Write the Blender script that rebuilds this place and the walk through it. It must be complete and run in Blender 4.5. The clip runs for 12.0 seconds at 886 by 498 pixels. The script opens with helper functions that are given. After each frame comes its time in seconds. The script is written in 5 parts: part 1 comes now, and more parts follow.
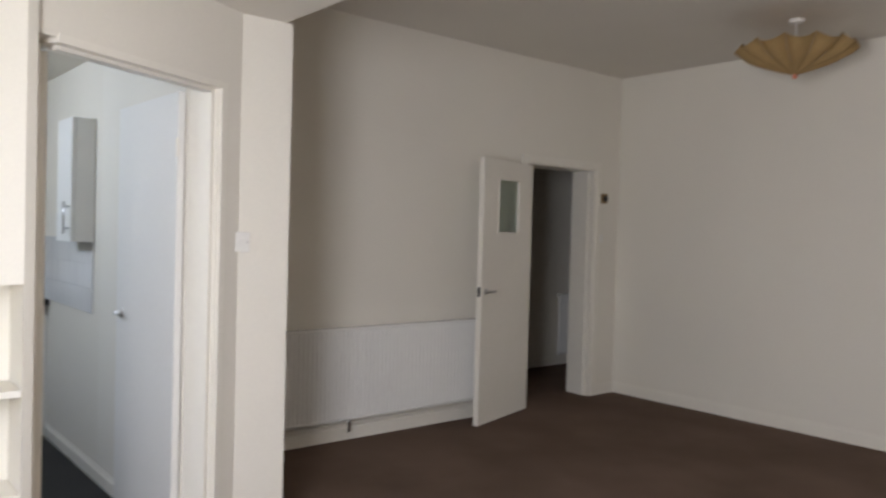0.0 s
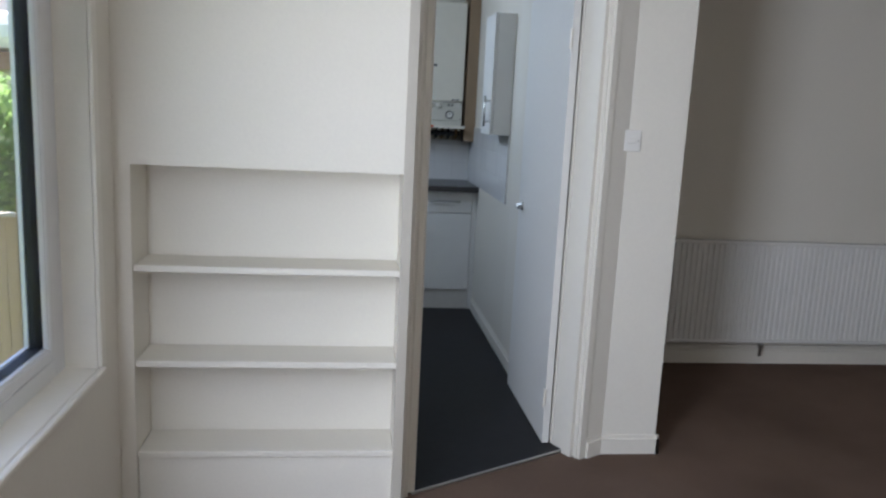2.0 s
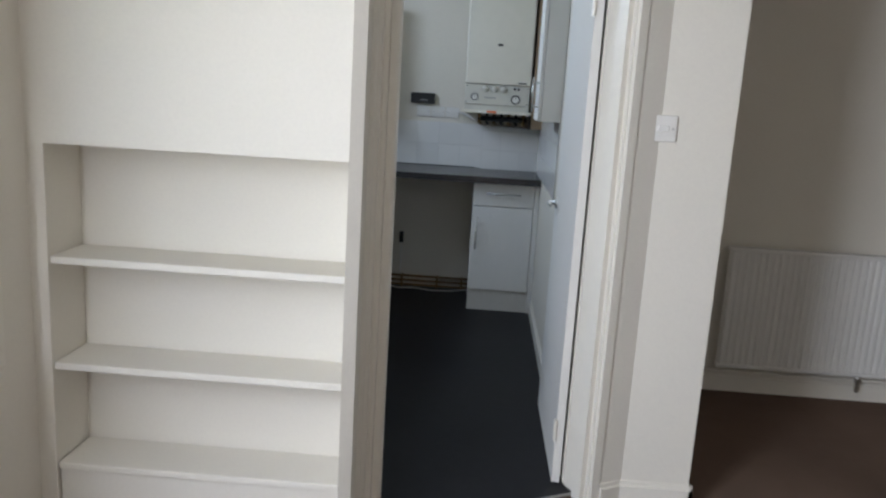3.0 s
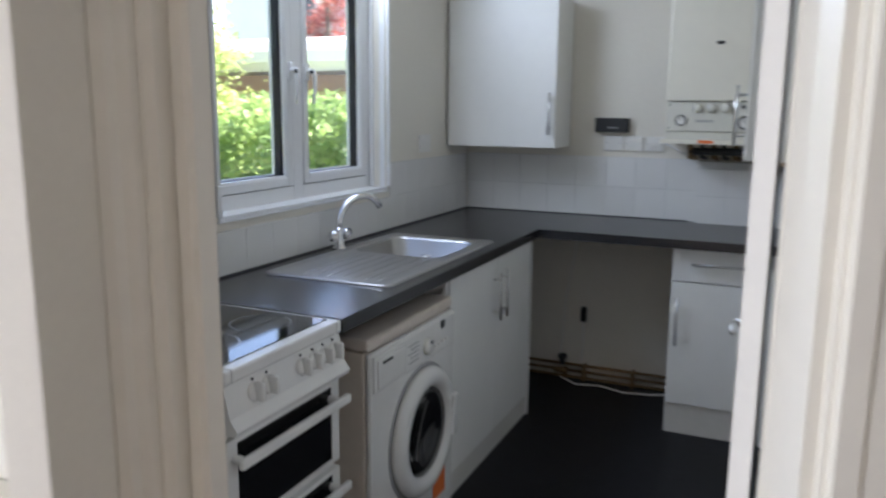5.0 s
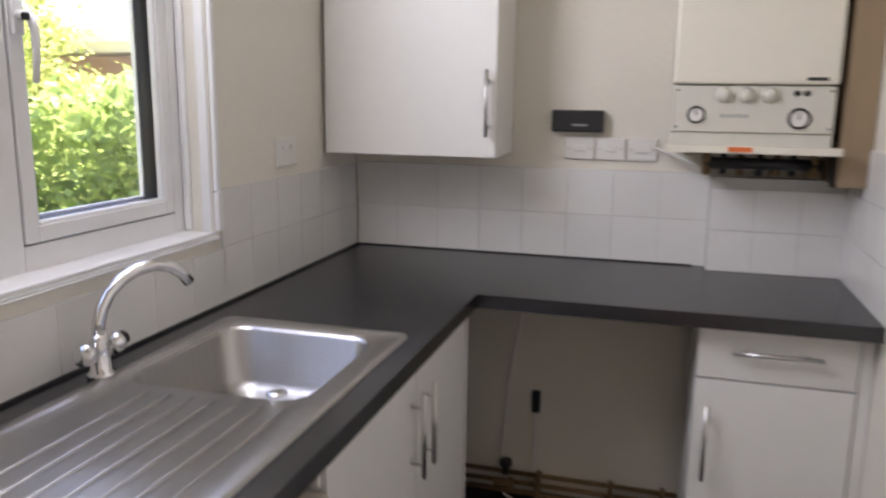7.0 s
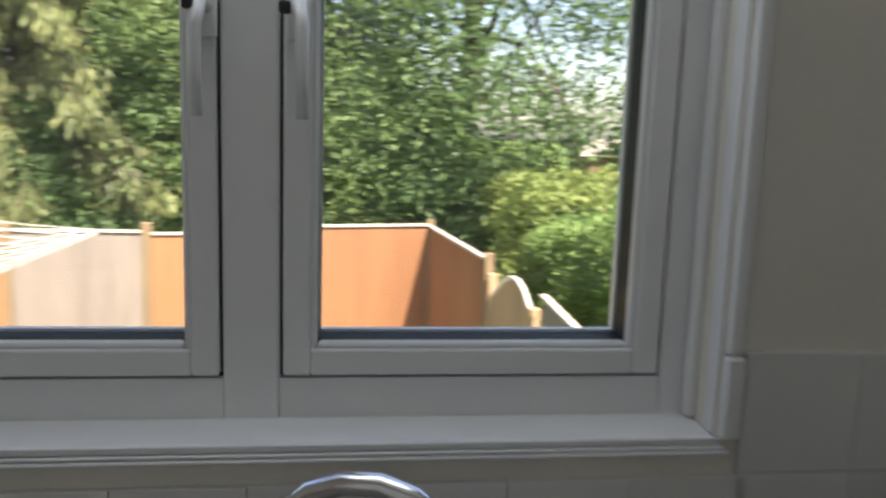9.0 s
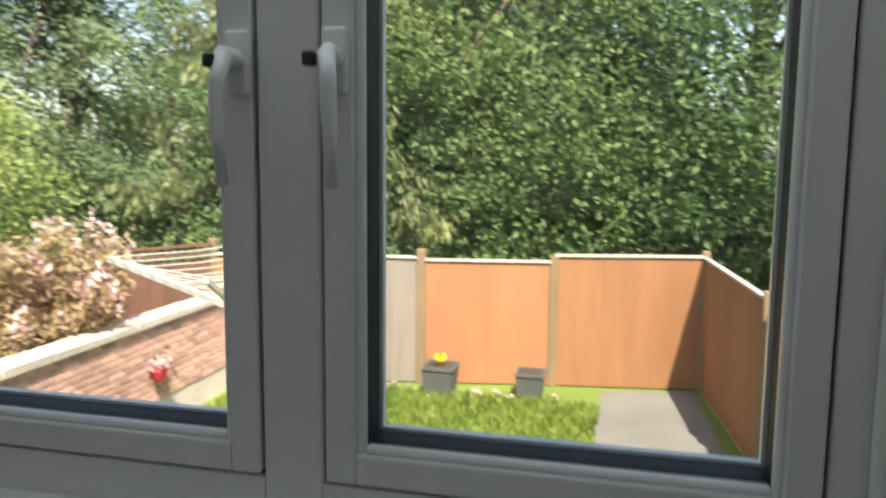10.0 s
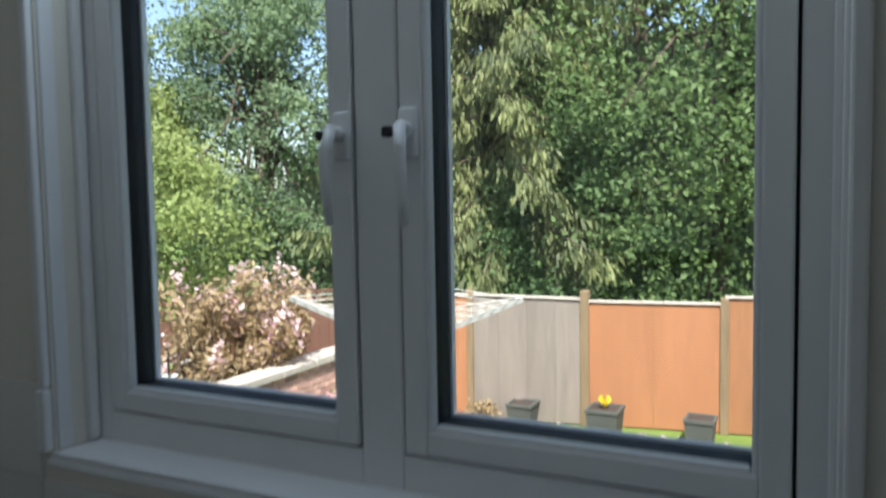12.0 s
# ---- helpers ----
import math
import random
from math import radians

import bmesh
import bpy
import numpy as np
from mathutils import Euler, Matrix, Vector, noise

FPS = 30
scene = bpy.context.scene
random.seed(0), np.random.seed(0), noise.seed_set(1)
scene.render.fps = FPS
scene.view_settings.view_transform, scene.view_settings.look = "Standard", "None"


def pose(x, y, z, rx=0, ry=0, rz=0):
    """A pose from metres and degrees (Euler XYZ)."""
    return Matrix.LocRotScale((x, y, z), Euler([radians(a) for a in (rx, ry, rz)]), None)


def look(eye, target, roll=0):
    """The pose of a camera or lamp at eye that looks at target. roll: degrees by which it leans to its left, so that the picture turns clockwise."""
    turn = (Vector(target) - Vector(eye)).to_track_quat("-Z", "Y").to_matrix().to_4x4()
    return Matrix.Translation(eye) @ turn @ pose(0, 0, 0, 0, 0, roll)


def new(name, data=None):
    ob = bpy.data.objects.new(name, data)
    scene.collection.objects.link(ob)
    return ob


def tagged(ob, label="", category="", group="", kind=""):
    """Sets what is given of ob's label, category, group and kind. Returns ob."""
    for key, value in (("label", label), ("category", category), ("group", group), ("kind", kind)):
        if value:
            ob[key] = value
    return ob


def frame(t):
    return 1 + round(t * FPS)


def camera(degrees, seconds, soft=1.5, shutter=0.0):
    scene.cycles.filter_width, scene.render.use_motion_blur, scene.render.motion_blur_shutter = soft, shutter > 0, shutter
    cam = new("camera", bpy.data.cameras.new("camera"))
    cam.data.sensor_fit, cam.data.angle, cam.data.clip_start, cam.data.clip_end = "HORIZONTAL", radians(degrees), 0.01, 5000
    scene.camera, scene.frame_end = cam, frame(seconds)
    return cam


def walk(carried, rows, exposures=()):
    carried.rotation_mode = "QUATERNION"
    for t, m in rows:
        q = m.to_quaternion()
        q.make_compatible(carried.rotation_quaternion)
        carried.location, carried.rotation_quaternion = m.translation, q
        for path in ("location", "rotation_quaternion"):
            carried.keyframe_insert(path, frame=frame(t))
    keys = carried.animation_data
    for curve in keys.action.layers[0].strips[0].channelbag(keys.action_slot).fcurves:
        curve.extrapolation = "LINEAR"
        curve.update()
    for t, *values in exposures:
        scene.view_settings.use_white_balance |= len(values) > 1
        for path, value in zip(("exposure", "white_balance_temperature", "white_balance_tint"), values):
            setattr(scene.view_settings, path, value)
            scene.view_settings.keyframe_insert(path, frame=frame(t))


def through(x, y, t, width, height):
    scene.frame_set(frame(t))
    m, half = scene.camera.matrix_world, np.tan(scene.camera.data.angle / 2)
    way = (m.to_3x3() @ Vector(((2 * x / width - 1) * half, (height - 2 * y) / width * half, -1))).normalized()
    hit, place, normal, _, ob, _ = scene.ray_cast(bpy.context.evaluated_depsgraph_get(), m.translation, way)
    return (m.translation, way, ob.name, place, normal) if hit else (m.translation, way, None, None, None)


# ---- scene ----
cam = camera(59.6, 12.0, soft=2.2, shutter=0.5)
PATH = [
    (0, (0.374, -2.092, 1.419), (1.658, -0.56, 1.373), 1.6),
    (0.5, (0.353, -2.085, 1.434), (1.748, -0.652, 1.44), 2.1),
    (1, (0.424, -2.054, 1.418), (1.59, -0.433, 1.313), 3.2),
    (1.5, (0.494, -2.126, 1.417), (1.088, -0.232, 1.176), 2.3),
    (2, (0.728, -2.005, 1.436), (0.974, -0.052, 1.081), 2.8),
    (2.5, (1.02, -1.827, 1.421), (1.138, 0.125, 1.002), 3.3),
    (2.7, (1.124, -1.743, 1.421), (1.156, 0.214, 1.011), 3.5),
    (4.3, (1.637, -0.575, 1.459), (1.141, 1.328, 1.097), 1.1),
    (4.5, (1.63, -0.414, 1.44), (1.066, 1.471, 1.078), 1.1),
    (5, (1.651, -0.016, 1.449), (0.849, 1.781, 1.092), 0.5),
    (5.5, (1.555, 0.376, 1.427), (0.551, 2.069, 1.07), 1.9),
    (6, (1.445, 0.667, 1.44), (0.484, 2.382, 1.072), 1.6),
    (6.5, (1.28, 0.976, 1.446), (0.653, 2.836, 1.063), 0.9),
    (6.7, (1.195, 1.115, 1.446), (0.720, 3.015, 1.056), 0.6),
    (8.5, (0.955, 2.393, 1.43), (-0.815, 3.274, 1.131), 2.1),
    (9, (0.843, 2.602, 1.453), (-1.12, 2.851, 1.156), 1.9),
    (9.5, (0.713, 2.732, 1.462), (-1.257, 2.57, 1.16), 1.7),
    (10, (0.64, 2.828, 1.497), (-1.287, 2.355, 1.249), 0.5),
    (10.5, (0.626, 2.947, 1.543), (-1.231, 2.197, 1.409), 0.8),
    (11, (0.630, 3.011, 1.562), (-1.164, 2.122, 1.517), -0.7),
    (11.5, (0.659, 3.024, 1.554), (-1.12, 2.111, 1.522), -0.9),
    (12, (0.81, 3.034, 1.499), (-0.974, 2.141, 1.364), -1.0),
]
EXPOSURES = [(0, 2.65, 6600, 18), (0.9, 2.65, 6550, 20), (1.5, 2.3, 6000, 15), (2.0, 2.17, 5900, 15), (2.7, 2.38, 6050, 15), (4.5, 2.5, 6350, 16), (5.5, 2.98, 6200, 23), (6.7, 3.12, 7450, 29), (8.3, 2.72, 7350, 29),
             (9.0, 1.6, 7000, 18), (9.5, 1.40, 6800, 10), (10.0, 1.28, 7000, 11), (10.5, 1.18, 6850, 11), (11.0, 1.05, 6200, 6), (11.5, 1.05, 6000, 5), (12, 0.98, 6050, 10)]
walk(cam, [(t, look(eye, aim, roll)) for t, eye, aim, roll in PATH], EXPOSURES)

# ---- world, sun, exposure ----
world = bpy.data.worlds.new("sky")
scene.world = world
world.use_nodes = True
wn = world.node_tree.nodes
wl = world.node_tree.links
sky = wn.new("ShaderNodeTexSky")
sky.sky_type = 'NISHITA'
sky.sun_disc = False
sky.dust_density = 1.6
sky.sun_elevation = radians(57)
sky.sun_rotation = radians(60)
wn["Background"].inputs[1].default_value = 0.15
wl.new(sky.outputs[0], wn["Background"].inputs[0])
sun_data = bpy.data.lights.new("sun", 'SUN')
sun_data.energy = 5.0
sun_data.angle = radians(0.5)
sun_data.color = (1.0, 0.96, 0.88)
sun = new("sun", sun_data)
sun.matrix_world = look((15, 7.5, 25), (0, 0, 0))


def window_light(name, y0, y1, z0, z1, watts, color, down):
    """Sky light in the part of a west window's opening that lies beside or above the view."""
    data = bpy.data.lights.new(name, 'AREA')
    data.shape = 'RECTANGLE'
    data.size, data.size_y = y1 - y0, z1 - z0
    data.energy, data.color = watts, color
    ob = new(name, data)
    c = (-0.034, (y0 + y1) / 2, (z0 + z1) / 2)
    ob.matrix_world = look(c, (1, c[1], c[2] - down))


window_light("kitchen_window_light", 1.95, 3.03, 1.98, 2.28, 3.0, (0.70, 0.85, 1.0), 0.2)
window_light("living_window_light", -1.98, -1.05, 0.75, 2.1, 18, (0.88, 0.945, 1.0), 0.15)


# ---- materials ----
def material(name, color, rough=0.6, metal=0.0, grain=60.0, amount=0.08, stain=1.5, bump=0.15, dist=0.002,
             random=0.0, spec=0.5, stretch=(1, 1, 1), island=0.0, color2=None):
    """A surface with a fine grain, a broad stain, relief, and a shift from piece to piece."""
    m = bpy.data.materials.new(name)
    m.use_nodes = True
    n, l = m.node_tree.nodes, m.node_tree.links
    b = n["Principled BSDF"]
    b.inputs["Roughness"].default_value = rough
    b.inputs["Metallic"].default_value = metal
    b.inputs["Specular IOR Level"].default_value = spec
    tc = n.new("ShaderNodeTexCoord")
    mp = n.new("ShaderNodeMapping")
    mp.inputs["Scale"].default_value = stretch
    l.new(tc.outputs["Object"], mp.inputs["Vector"])
    fine, broad = n.new("ShaderNodeTexNoise"), n.new("ShaderNodeTexNoise")
    fine.inputs["Scale"].default_value, broad.inputs["Scale"].default_value = grain, stain
    fine.inputs["Detail"].default_value, broad.inputs["Detail"].default_value = 4, 3
    l.new(mp.outputs[0], fine.inputs["Vector"])
    l.new(mp.outputs[0], broad.inputs["Vector"])
    mixv = n.new("ShaderNodeMath")
    mixv.operation = 'ADD'
    l.new(fine.outputs["Fac"], mixv.inputs[0])
    l.new(broad.outputs["Fac"], mixv.inputs[1])
    ramp = n.new("ShaderNodeMapRange")
    ramp.inputs["From Min"].default_value, ramp.inputs["From Max"].default_value = 0.6, 1.4
    ramp.inputs["To Min"].default_value, ramp.inputs["To Max"].default_value = 1 - amount, 1 + amount
    l.new(mixv.outputs[0], ramp.inputs["Value"])
    value = ramp.outputs[0]
    if random or island:
        info = n.new("ShaderNodeObjectInfo") if random else n.new("ShaderNodeNewGeometry")
        source = info.outputs["Random"] if random else info.outputs["Random Per Island"]
        k = random or island
        shift = n.new("ShaderNodeMapRange")
        shift.inputs["To Min"].default_value, shift.inputs["To Max"].default_value = 1 - k, 1 + k
        l.new(source, shift.inputs["Value"])
        mul = n.new("ShaderNodeMath")
        mul.operation = 'MULTIPLY'
        l.new(value, mul.inputs[0])
        l.new(shift.outputs[0], mul.inputs[1])
        value = mul.outputs[0]
    base = n.new("ShaderNodeMix")
    base.data_type = 'RGBA'
    base.inputs["A"].default_value = (*color, 1)
    base.inputs["B"].default_value = (*(color2 or color), 1)
    if color2 and island:
        l.new(source, base.inputs["Factor"])
    else:
        l.new(broad.outputs["Fac"], base.inputs["Factor"])
    tint = n.new("ShaderNodeVectorMath")
    tint.operation = 'SCALE'
    l.new(base.outputs["Result"], tint.inputs[0])
    l.new(value, tint.inputs["Scale"])
    l.new(tint.outputs[0], b.inputs["Base Color"])
    if bump:
        bp = n.new("ShaderNodeBump")
        bp.inputs["Strength"].default_value, bp.inputs["Distance"].default_value = bump, dist
        l.new(fine.outputs["Fac"], bp.inputs["Height"])
        l.new(bp.outputs[0], b.inputs["Normal"])
    return m


M_WALL = material("painted_plaster", (0.76, 0.72, 0.64), 0.75, grain=90, amount=0.03, stain=1.2, bump=0.12)
# Wall paint a little creamier than the plaster: warm light mixed into its colour.
M_KITCHEN = material("warm_lit_kitchen_paint", (0.74, 0.695, 0.61), 0.7, grain=90, amount=0.04, stain=1.0, bump=0.12)
M_CEIL = material("ceiling_paint", (0.72, 0.68, 0.61), 0.85, grain=70, amount=0.03, bump=0.15)
M_GLOSS = material("gloss_paint", (0.79, 0.75, 0.67), 0.35, grain=30, amount=0.03, stain=2, bump=0.06)
M_DOOR = material("white_door_paint", (0.78, 0.76, 0.72), 0.42, grain=40, amount=0.03, bump=0.05)
M_CARPET = material("brown_carpet", (0.155, 0.105, 0.08), 0.95, grain=420, amount=0.35, stain=1.6, bump=0.8, dist=0.004, spec=0.1)
M_VINYL = material("black_vinyl_floor", (0.009, 0.009, 0.011), 0.45, grain=25, amount=0.35, stain=2, bump=0.15, spec=0.22)
M_WORKTOP = material("black_laminate", (0.010, 0.010, 0.013), 0.26, grain=350, amount=0.35, stain=3, bump=0.12, dist=0.0006, spec=0.85)
M_UNIT = material("white_laminate", (0.78, 0.77, 0.74), 0.38, grain=20, amount=0.02, stain=2, bump=0.02)
M_PLINTH = material("pale_plinth", (0.62, 0.60, 0.56), 0.5, grain=40, amount=0.05, bump=0.05)
M_TILE = material("glazed_white_tile", (0.75, 0.74, 0.72), 0.16, grain=12, amount=0.02, stain=4, bump=0.05, random=0.035)
M_GROUT = material("pale_grout", (0.66, 0.65, 0.62), 0.9, grain=200, amount=0.15, bump=0.3)
M_STEEL = material("brushed_steel", (0.44, 0.43, 0.42), 0.32, 1.0, grain=120, amount=0.08, stain=6, bump=0.06, stretch=(1, 12, 1))
M_CHROME = material("chrome", (0.75, 0.75, 0.76), 0.1, 1.0, grain=30, amount=0.05, bump=0)
M_HANDLE = material("satin_steel", (0.55, 0.54, 0.52), 0.3, 1.0, grain=150, amount=0.06, bump=0.03)
M_UPVC = material("white_upvc", (0.78, 0.78, 0.78), 0.3, grain=30, amount=0.02, stain=4, bump=0.02)
M_GASKET = material("black_gasket", (0.012, 0.012, 0.015), 0.6, amount=0.1)
M_ENAMEL = material("white_enamel", (0.78, 0.77, 0.74), 0.25, grain=15, amount=0.03, bump=0.02)
M_CREAM = material("boiler_enamel", (0.74, 0.70, 0.60), 0.4, grain=20, amount=0.03, bump=0.03)
M_PANEL = material("grey_control_panel", (0.62, 0.60, 0.53), 0.5, grain=30, amount=0.05, bump=0.05)
M_BLACK = material("black_plastic", (0.012, 0.012, 0.013), 0.4, amount=0.1, bump=0.05)
M_GLASSK = material("black_ceramic_glass", (0.008, 0.008, 0.009), 0.06, amount=0.1, bump=0, spec=0.6)
M_RING = material("grey_ring_print", (0.35, 0.35, 0.35), 0.2, amount=0.1, bump=0)
M_PLASTIC = material("white_plastic", (0.76, 0.74, 0.70), 0.4, amount=0.03, bump=0.02)
M_COPPER = material("tarnished_copper", (0.30, 0.20, 0.10), 0.55, 0.6, grain=60, amount=0.4, bump=0.1)
M_ORANGE = material("orange_sticker", (0.75, 0.16, 0.03), 0.5, amount=0.05, bump=0)
M_TANSIDE = material("beige_enamel", (0.66, 0.58, 0.50), 0.45, grain=30, amount=0.06, bump=0.03)
# Brown wood, darkened further in its colour for the shadow beside the boiler.
M_BOARD = material("shadowed_brown_board", (0.30, 0.21, 0.13), 0.7, grain=12, amount=0.15, stain=2, bump=0.1, stretch=(3, 3, 0.3))
M_SHADE = material("cream_paper", (0.66, 0.47, 0.22), 0.75, grain=80, amount=0.12, stain=8, bump=0.2)
M_PINK = material("pink_bobble", (0.7, 0.25, 0.15), 0.7, amount=0.1)
M_GREENLABEL = material("green_print", (0.05, 0.35, 0.12), 0.5, amount=0.05, bump=0)


def glass(name, tint=(1, 1, 1), rough=0.0):
    m = bpy.data.materials.new(name)
    m.use_nodes = True
    b = m.node_tree.nodes["Principled BSDF"]
    b.inputs["Base Color"].default_value = (*tint, 1)
    b.inputs["Transmission Weight"].default_value = 1
    b.inputs["Roughness"].default_value = rough
    b.inputs["IOR"].default_value = 1.45
    return m


M_PANE = glass("clear_pane")
M_FROST = glass("frosted_pane", (0.75, 0.85, 0.78), 0.35)


# ---- mesh helpers ----
def box(bm, x0, y0, z0, x1, y1, z1, bevel=0.0):
    """Adds a box, its edges rounded by bevel."""
    made = bmesh.ops.create_cube(bm, size=1)["verts"]
    for v in made:
        v.co = Vector(((x0 + x1) / 2 + v.co.x * (x1 - x0), (y0 + y1) / 2 + v.co.y * (y1 - y0), (z0 + z1) / 2 + v.co.z * (z1 - z0)))
    if bevel:
        edges = list({e for v in made for e in v.link_edges})
        bmesh.ops.bevel(bm, geom=edges, offset=bevel, segments=2, affect='EDGES', profile=0.5)
    return bm


def boxes(*rows, bevel=0.0):
    bm = bmesh.new()
    for r in rows:
        box(bm, *r, bevel=bevel)
    return bm


def prism(bm, points, z0, z1):
    """An upright block over a plan outline."""
    low = [bm.verts.new((x, y, z0)) for x, y in points]
    high = [bm.verts.new((x, y, z1)) for x, y in points]
    n = len(points)
    bm.faces.new(low)
    bm.faces.new(high)
    for i in range(n):
        bm.faces.new((low[i], low[(i + 1) % n], high[(i + 1) % n], high[i]))
    bmesh.ops.recalc_face_normals(bm, faces=bm.faces)
    return bm


def tube(bm, points, radius, seg=10, taper=None):
    """A round bar along a line of points."""
    rings = []
    pts = [Vector(p) for p in points]
    side = None
    for i, p in enumerate(pts):
        d = (pts[min(i + 1, len(pts) - 1)] - pts[max(i - 1, 0)]).normalized()
        if side is None:
            side = d.orthogonal().normalized()
        side = (side - d * side.dot(d)).normalized()
        up = d.cross(side)
        r = radius if taper is None else radius + (taper - radius) * i / (len(pts) - 1)
        rings.append([bm.verts.new(p + r * (math.cos(a) * side + math.sin(a) * up)) for a in
                      (2 * math.pi * k / seg for k in range(seg))])
    for a, b in zip(rings, rings[1:]):
        for k in range(seg):
            bm.faces.new((a[k], a[(k + 1) % seg], b[(k + 1) % seg], b[k]))
    bm.faces.new(rings[0][::-1])
    bm.faces.new(rings[-1])
    return bm


def lathe(bm, centre, axis, profile, seg=24):
    """A turned shape: profile rows are (distance along the axis, radius)."""
    axis = Vector(axis).normalized()
    side = axis.orthogonal().normalized()
    up = axis.cross(side)
    rings = []
    for d, r in profile:
        rings.append([bm.verts.new(Vector(centre) + axis * d + max(r, 1e-4) * (math.cos(a) * side + math.sin(a) * up)) for a in
                      (2 * math.pi * k / seg for k in range(seg))])
    for a, b in zip(rings, rings[1:]):
        for k in range(seg):
            bm.faces.new((a[k], a[(k + 1) % seg], b[(k + 1) % seg], b[k]))
    bm.faces.new(rings[0][::-1])
    bm.faces.new(rings[-1])
    return bm


def rounded(x0, y0, x1, y1, r, seg=5):
    """Plan outline of a rectangle with round corners."""
    out = []
    for cx, cy, a0 in ((x1 - r, y1 - r, 0), (x0 + r, y1 - r, 90), (x0 + r, y0 + r, 180), (x1 - r, y0 + r, 270)):
        for k in range(seg + 1):
            a = radians(a0 + 90 * k / seg)
            out.append((cx + r * math.cos(a), cy + r * math.sin(a)))
    return out


def mesh_of(name, bm, mat, smooth=False):
    me = bpy.data.meshes.new(name)
    bm.normal_update()
    bm.to_mesh(me)
    bm.free()
    me.materials.append(mat)
    if smooth:
        for p in me.polygons:
            p.use_smooth = True
    return me


def thing(name, at, label, category, group="", kind=""):
    """An Empty at the base of a thing made of parts."""
    ob = new(name)
    ob.location = at
    return tagged(ob, label, category, group, kind)


def base_of(ob):
    while ob.parent:
        ob = ob.parent
    return ob.location


def part(name, bm, mat, parent, label="", smooth=False):
    """One mesh, given in world places, under a thing or a part of it."""
    bmesh.ops.translate(bm, verts=bm.verts, vec=-Vector(base_of(parent)))
    ob = new(name, mesh_of(name, bm, mat, smooth))
    ob.parent = parent
    return tagged(ob, label)


def solid(name, bm, mat, label="", category="", kind="", group="", smooth=False):
    """One mesh that is a whole thing."""
    low = min(v.co.z for v in bm.verts)
    xs, ys = [v.co.x for v in bm.verts], [v.co.y for v in bm.verts]
    at = Vector(((min(xs) + max(xs)) / 2, (min(ys) + max(ys)) / 2, low))
    bmesh.ops.translate(bm, verts=bm.verts, vec=-at)
    ob = new(name, mesh_of(name, bm, mat, smooth))
    ob.location = at
    return tagged(ob, label, category, group, kind)


# ---- shell of the house ----
LOW, HIGH = 2.33, 2.84
K_R = 1.645
CORNER = Vector((0.94, 0.56))
DIAG = Vector((0.883, 0.469))
BACK = Vector((-0.469, 0.883))


def dp(s, d):
    """Plan point s along and d behind the slanting doorway wall."""
    p = CORNER + s * DIAG + d * BACK
    return (p.x, p.y)


def structure(name, bm, mat, label, category="wall"):
    return solid(name, bm, mat, label, category, "structure")


KW = (1.925, 3.05, 1.095, 2.31)
LW = (-2.05, 0.30, 0.625, 2.15)
west = boxes((-0.17, -4.2, 0, 0, LW[0], 2.9), (-0.17, LW[0], 0, 0, LW[1], LW[2]), (-0.17, LW[0], LW[3], 0, LW[1], 2.9),
             (-0.17, LW[1], 0, 0, KW[0], 2.9), (-0.17, KW[0], 0, 0, KW[1], KW[2]), (-0.17, KW[0], KW[3], 0, KW[1], 2.9),
             (-0.17, KW[1], 0, 0, 4.0, 2.9))
structure("wall_west", west, M_WALL, "cream painted outer wall with two window openings")
structure("wall_kitchen_end", boxes((-0.17, 4.0, 0, 1.9, 4.14, 2.9)), M_KITCHEN, "pale painted end wall of the kitchen, tinted for warm light")
structure("wall_kitchen_side", boxes((K_R, 2.32, 0, 1.77, 4.0, LOW)), M_KITCHEN, "pale painted side wall of the kitchen, tinted for warm light")
pier = prism(bmesh.new(), [dp(0.925, 0), (1.843, 1.04), (2.085, 1.04), (2.085, 2.32), (K_R, 2.32), (K_R, 1.145), dp(0.925, 0.165)], 0, LOW)
structure("wall_pier", pier, M_WALL, "white painted wall pier beside the kitchen doorway")
structure("wall_alcove", boxes((0, 0.505, 1.222, 0.9045, 0.745, LOW)), M_WALL, "white painted wall over the shelf alcove")
structure("wall_alcove_back", boxes((0, 0.70, 0, 0.9045, 0.745, 1.222)), M_WALL, "white painted back of the shelf alcove")
structure("wall_alcove_side", boxes((0, 0.505, 0, 0.05, 0.70, 1.222)), M_WALL, "white painted side of the shelf alcove")
structure("wall_doorway_side", prism(bmesh.new(), [(0.9045, 0.505), (0.939, 0.529), (0.939, 0.619), (0.934, 0.621), (0.934, 0.745), (0.9045, 0.745)], 0, LOW), M_WALL, "white painted wall end between alcove and doorway")
structure("wall_over_doorway", prism(bmesh.new(), [(0.9395, 0.560), dp(0.925, 0), dp(0.925, 0.12), dp(0.08, 0.12), (0.9395, 0.69)], 2.0, LOW), M_WALL, "white painted wall over the slanting doorway")
Y_R = 2.28
DOOR_X0, DOOR_X1, DOOR_Z = 4.915, 5.745, 1.985
rad_wall = boxes((2.085, Y_R, 0, DOOR_X0 - 0.03, 2.52, HIGH), (DOOR_X1 + 0.03, Y_R, 0, 6.25, 2.52, HIGH), (DOOR_X0 - 0.03, Y_R, DOOR_Z + 0.03, DOOR_X1 + 0.03, 2.52, HIGH))
structure("wall_north", rad_wall, M_WALL, "cream painted living room wall with a doorway")
structure("wall_east", boxes((6.10, -4.0, 0, 6.25, Y_R, HIGH)), M_WALL, "cream painted plain living room wall")
structure("wall_south", boxes((-0.17, -4.2, 0, 6.25, -4.0, 2.9)), M_WALL, "cream painted closing wall")
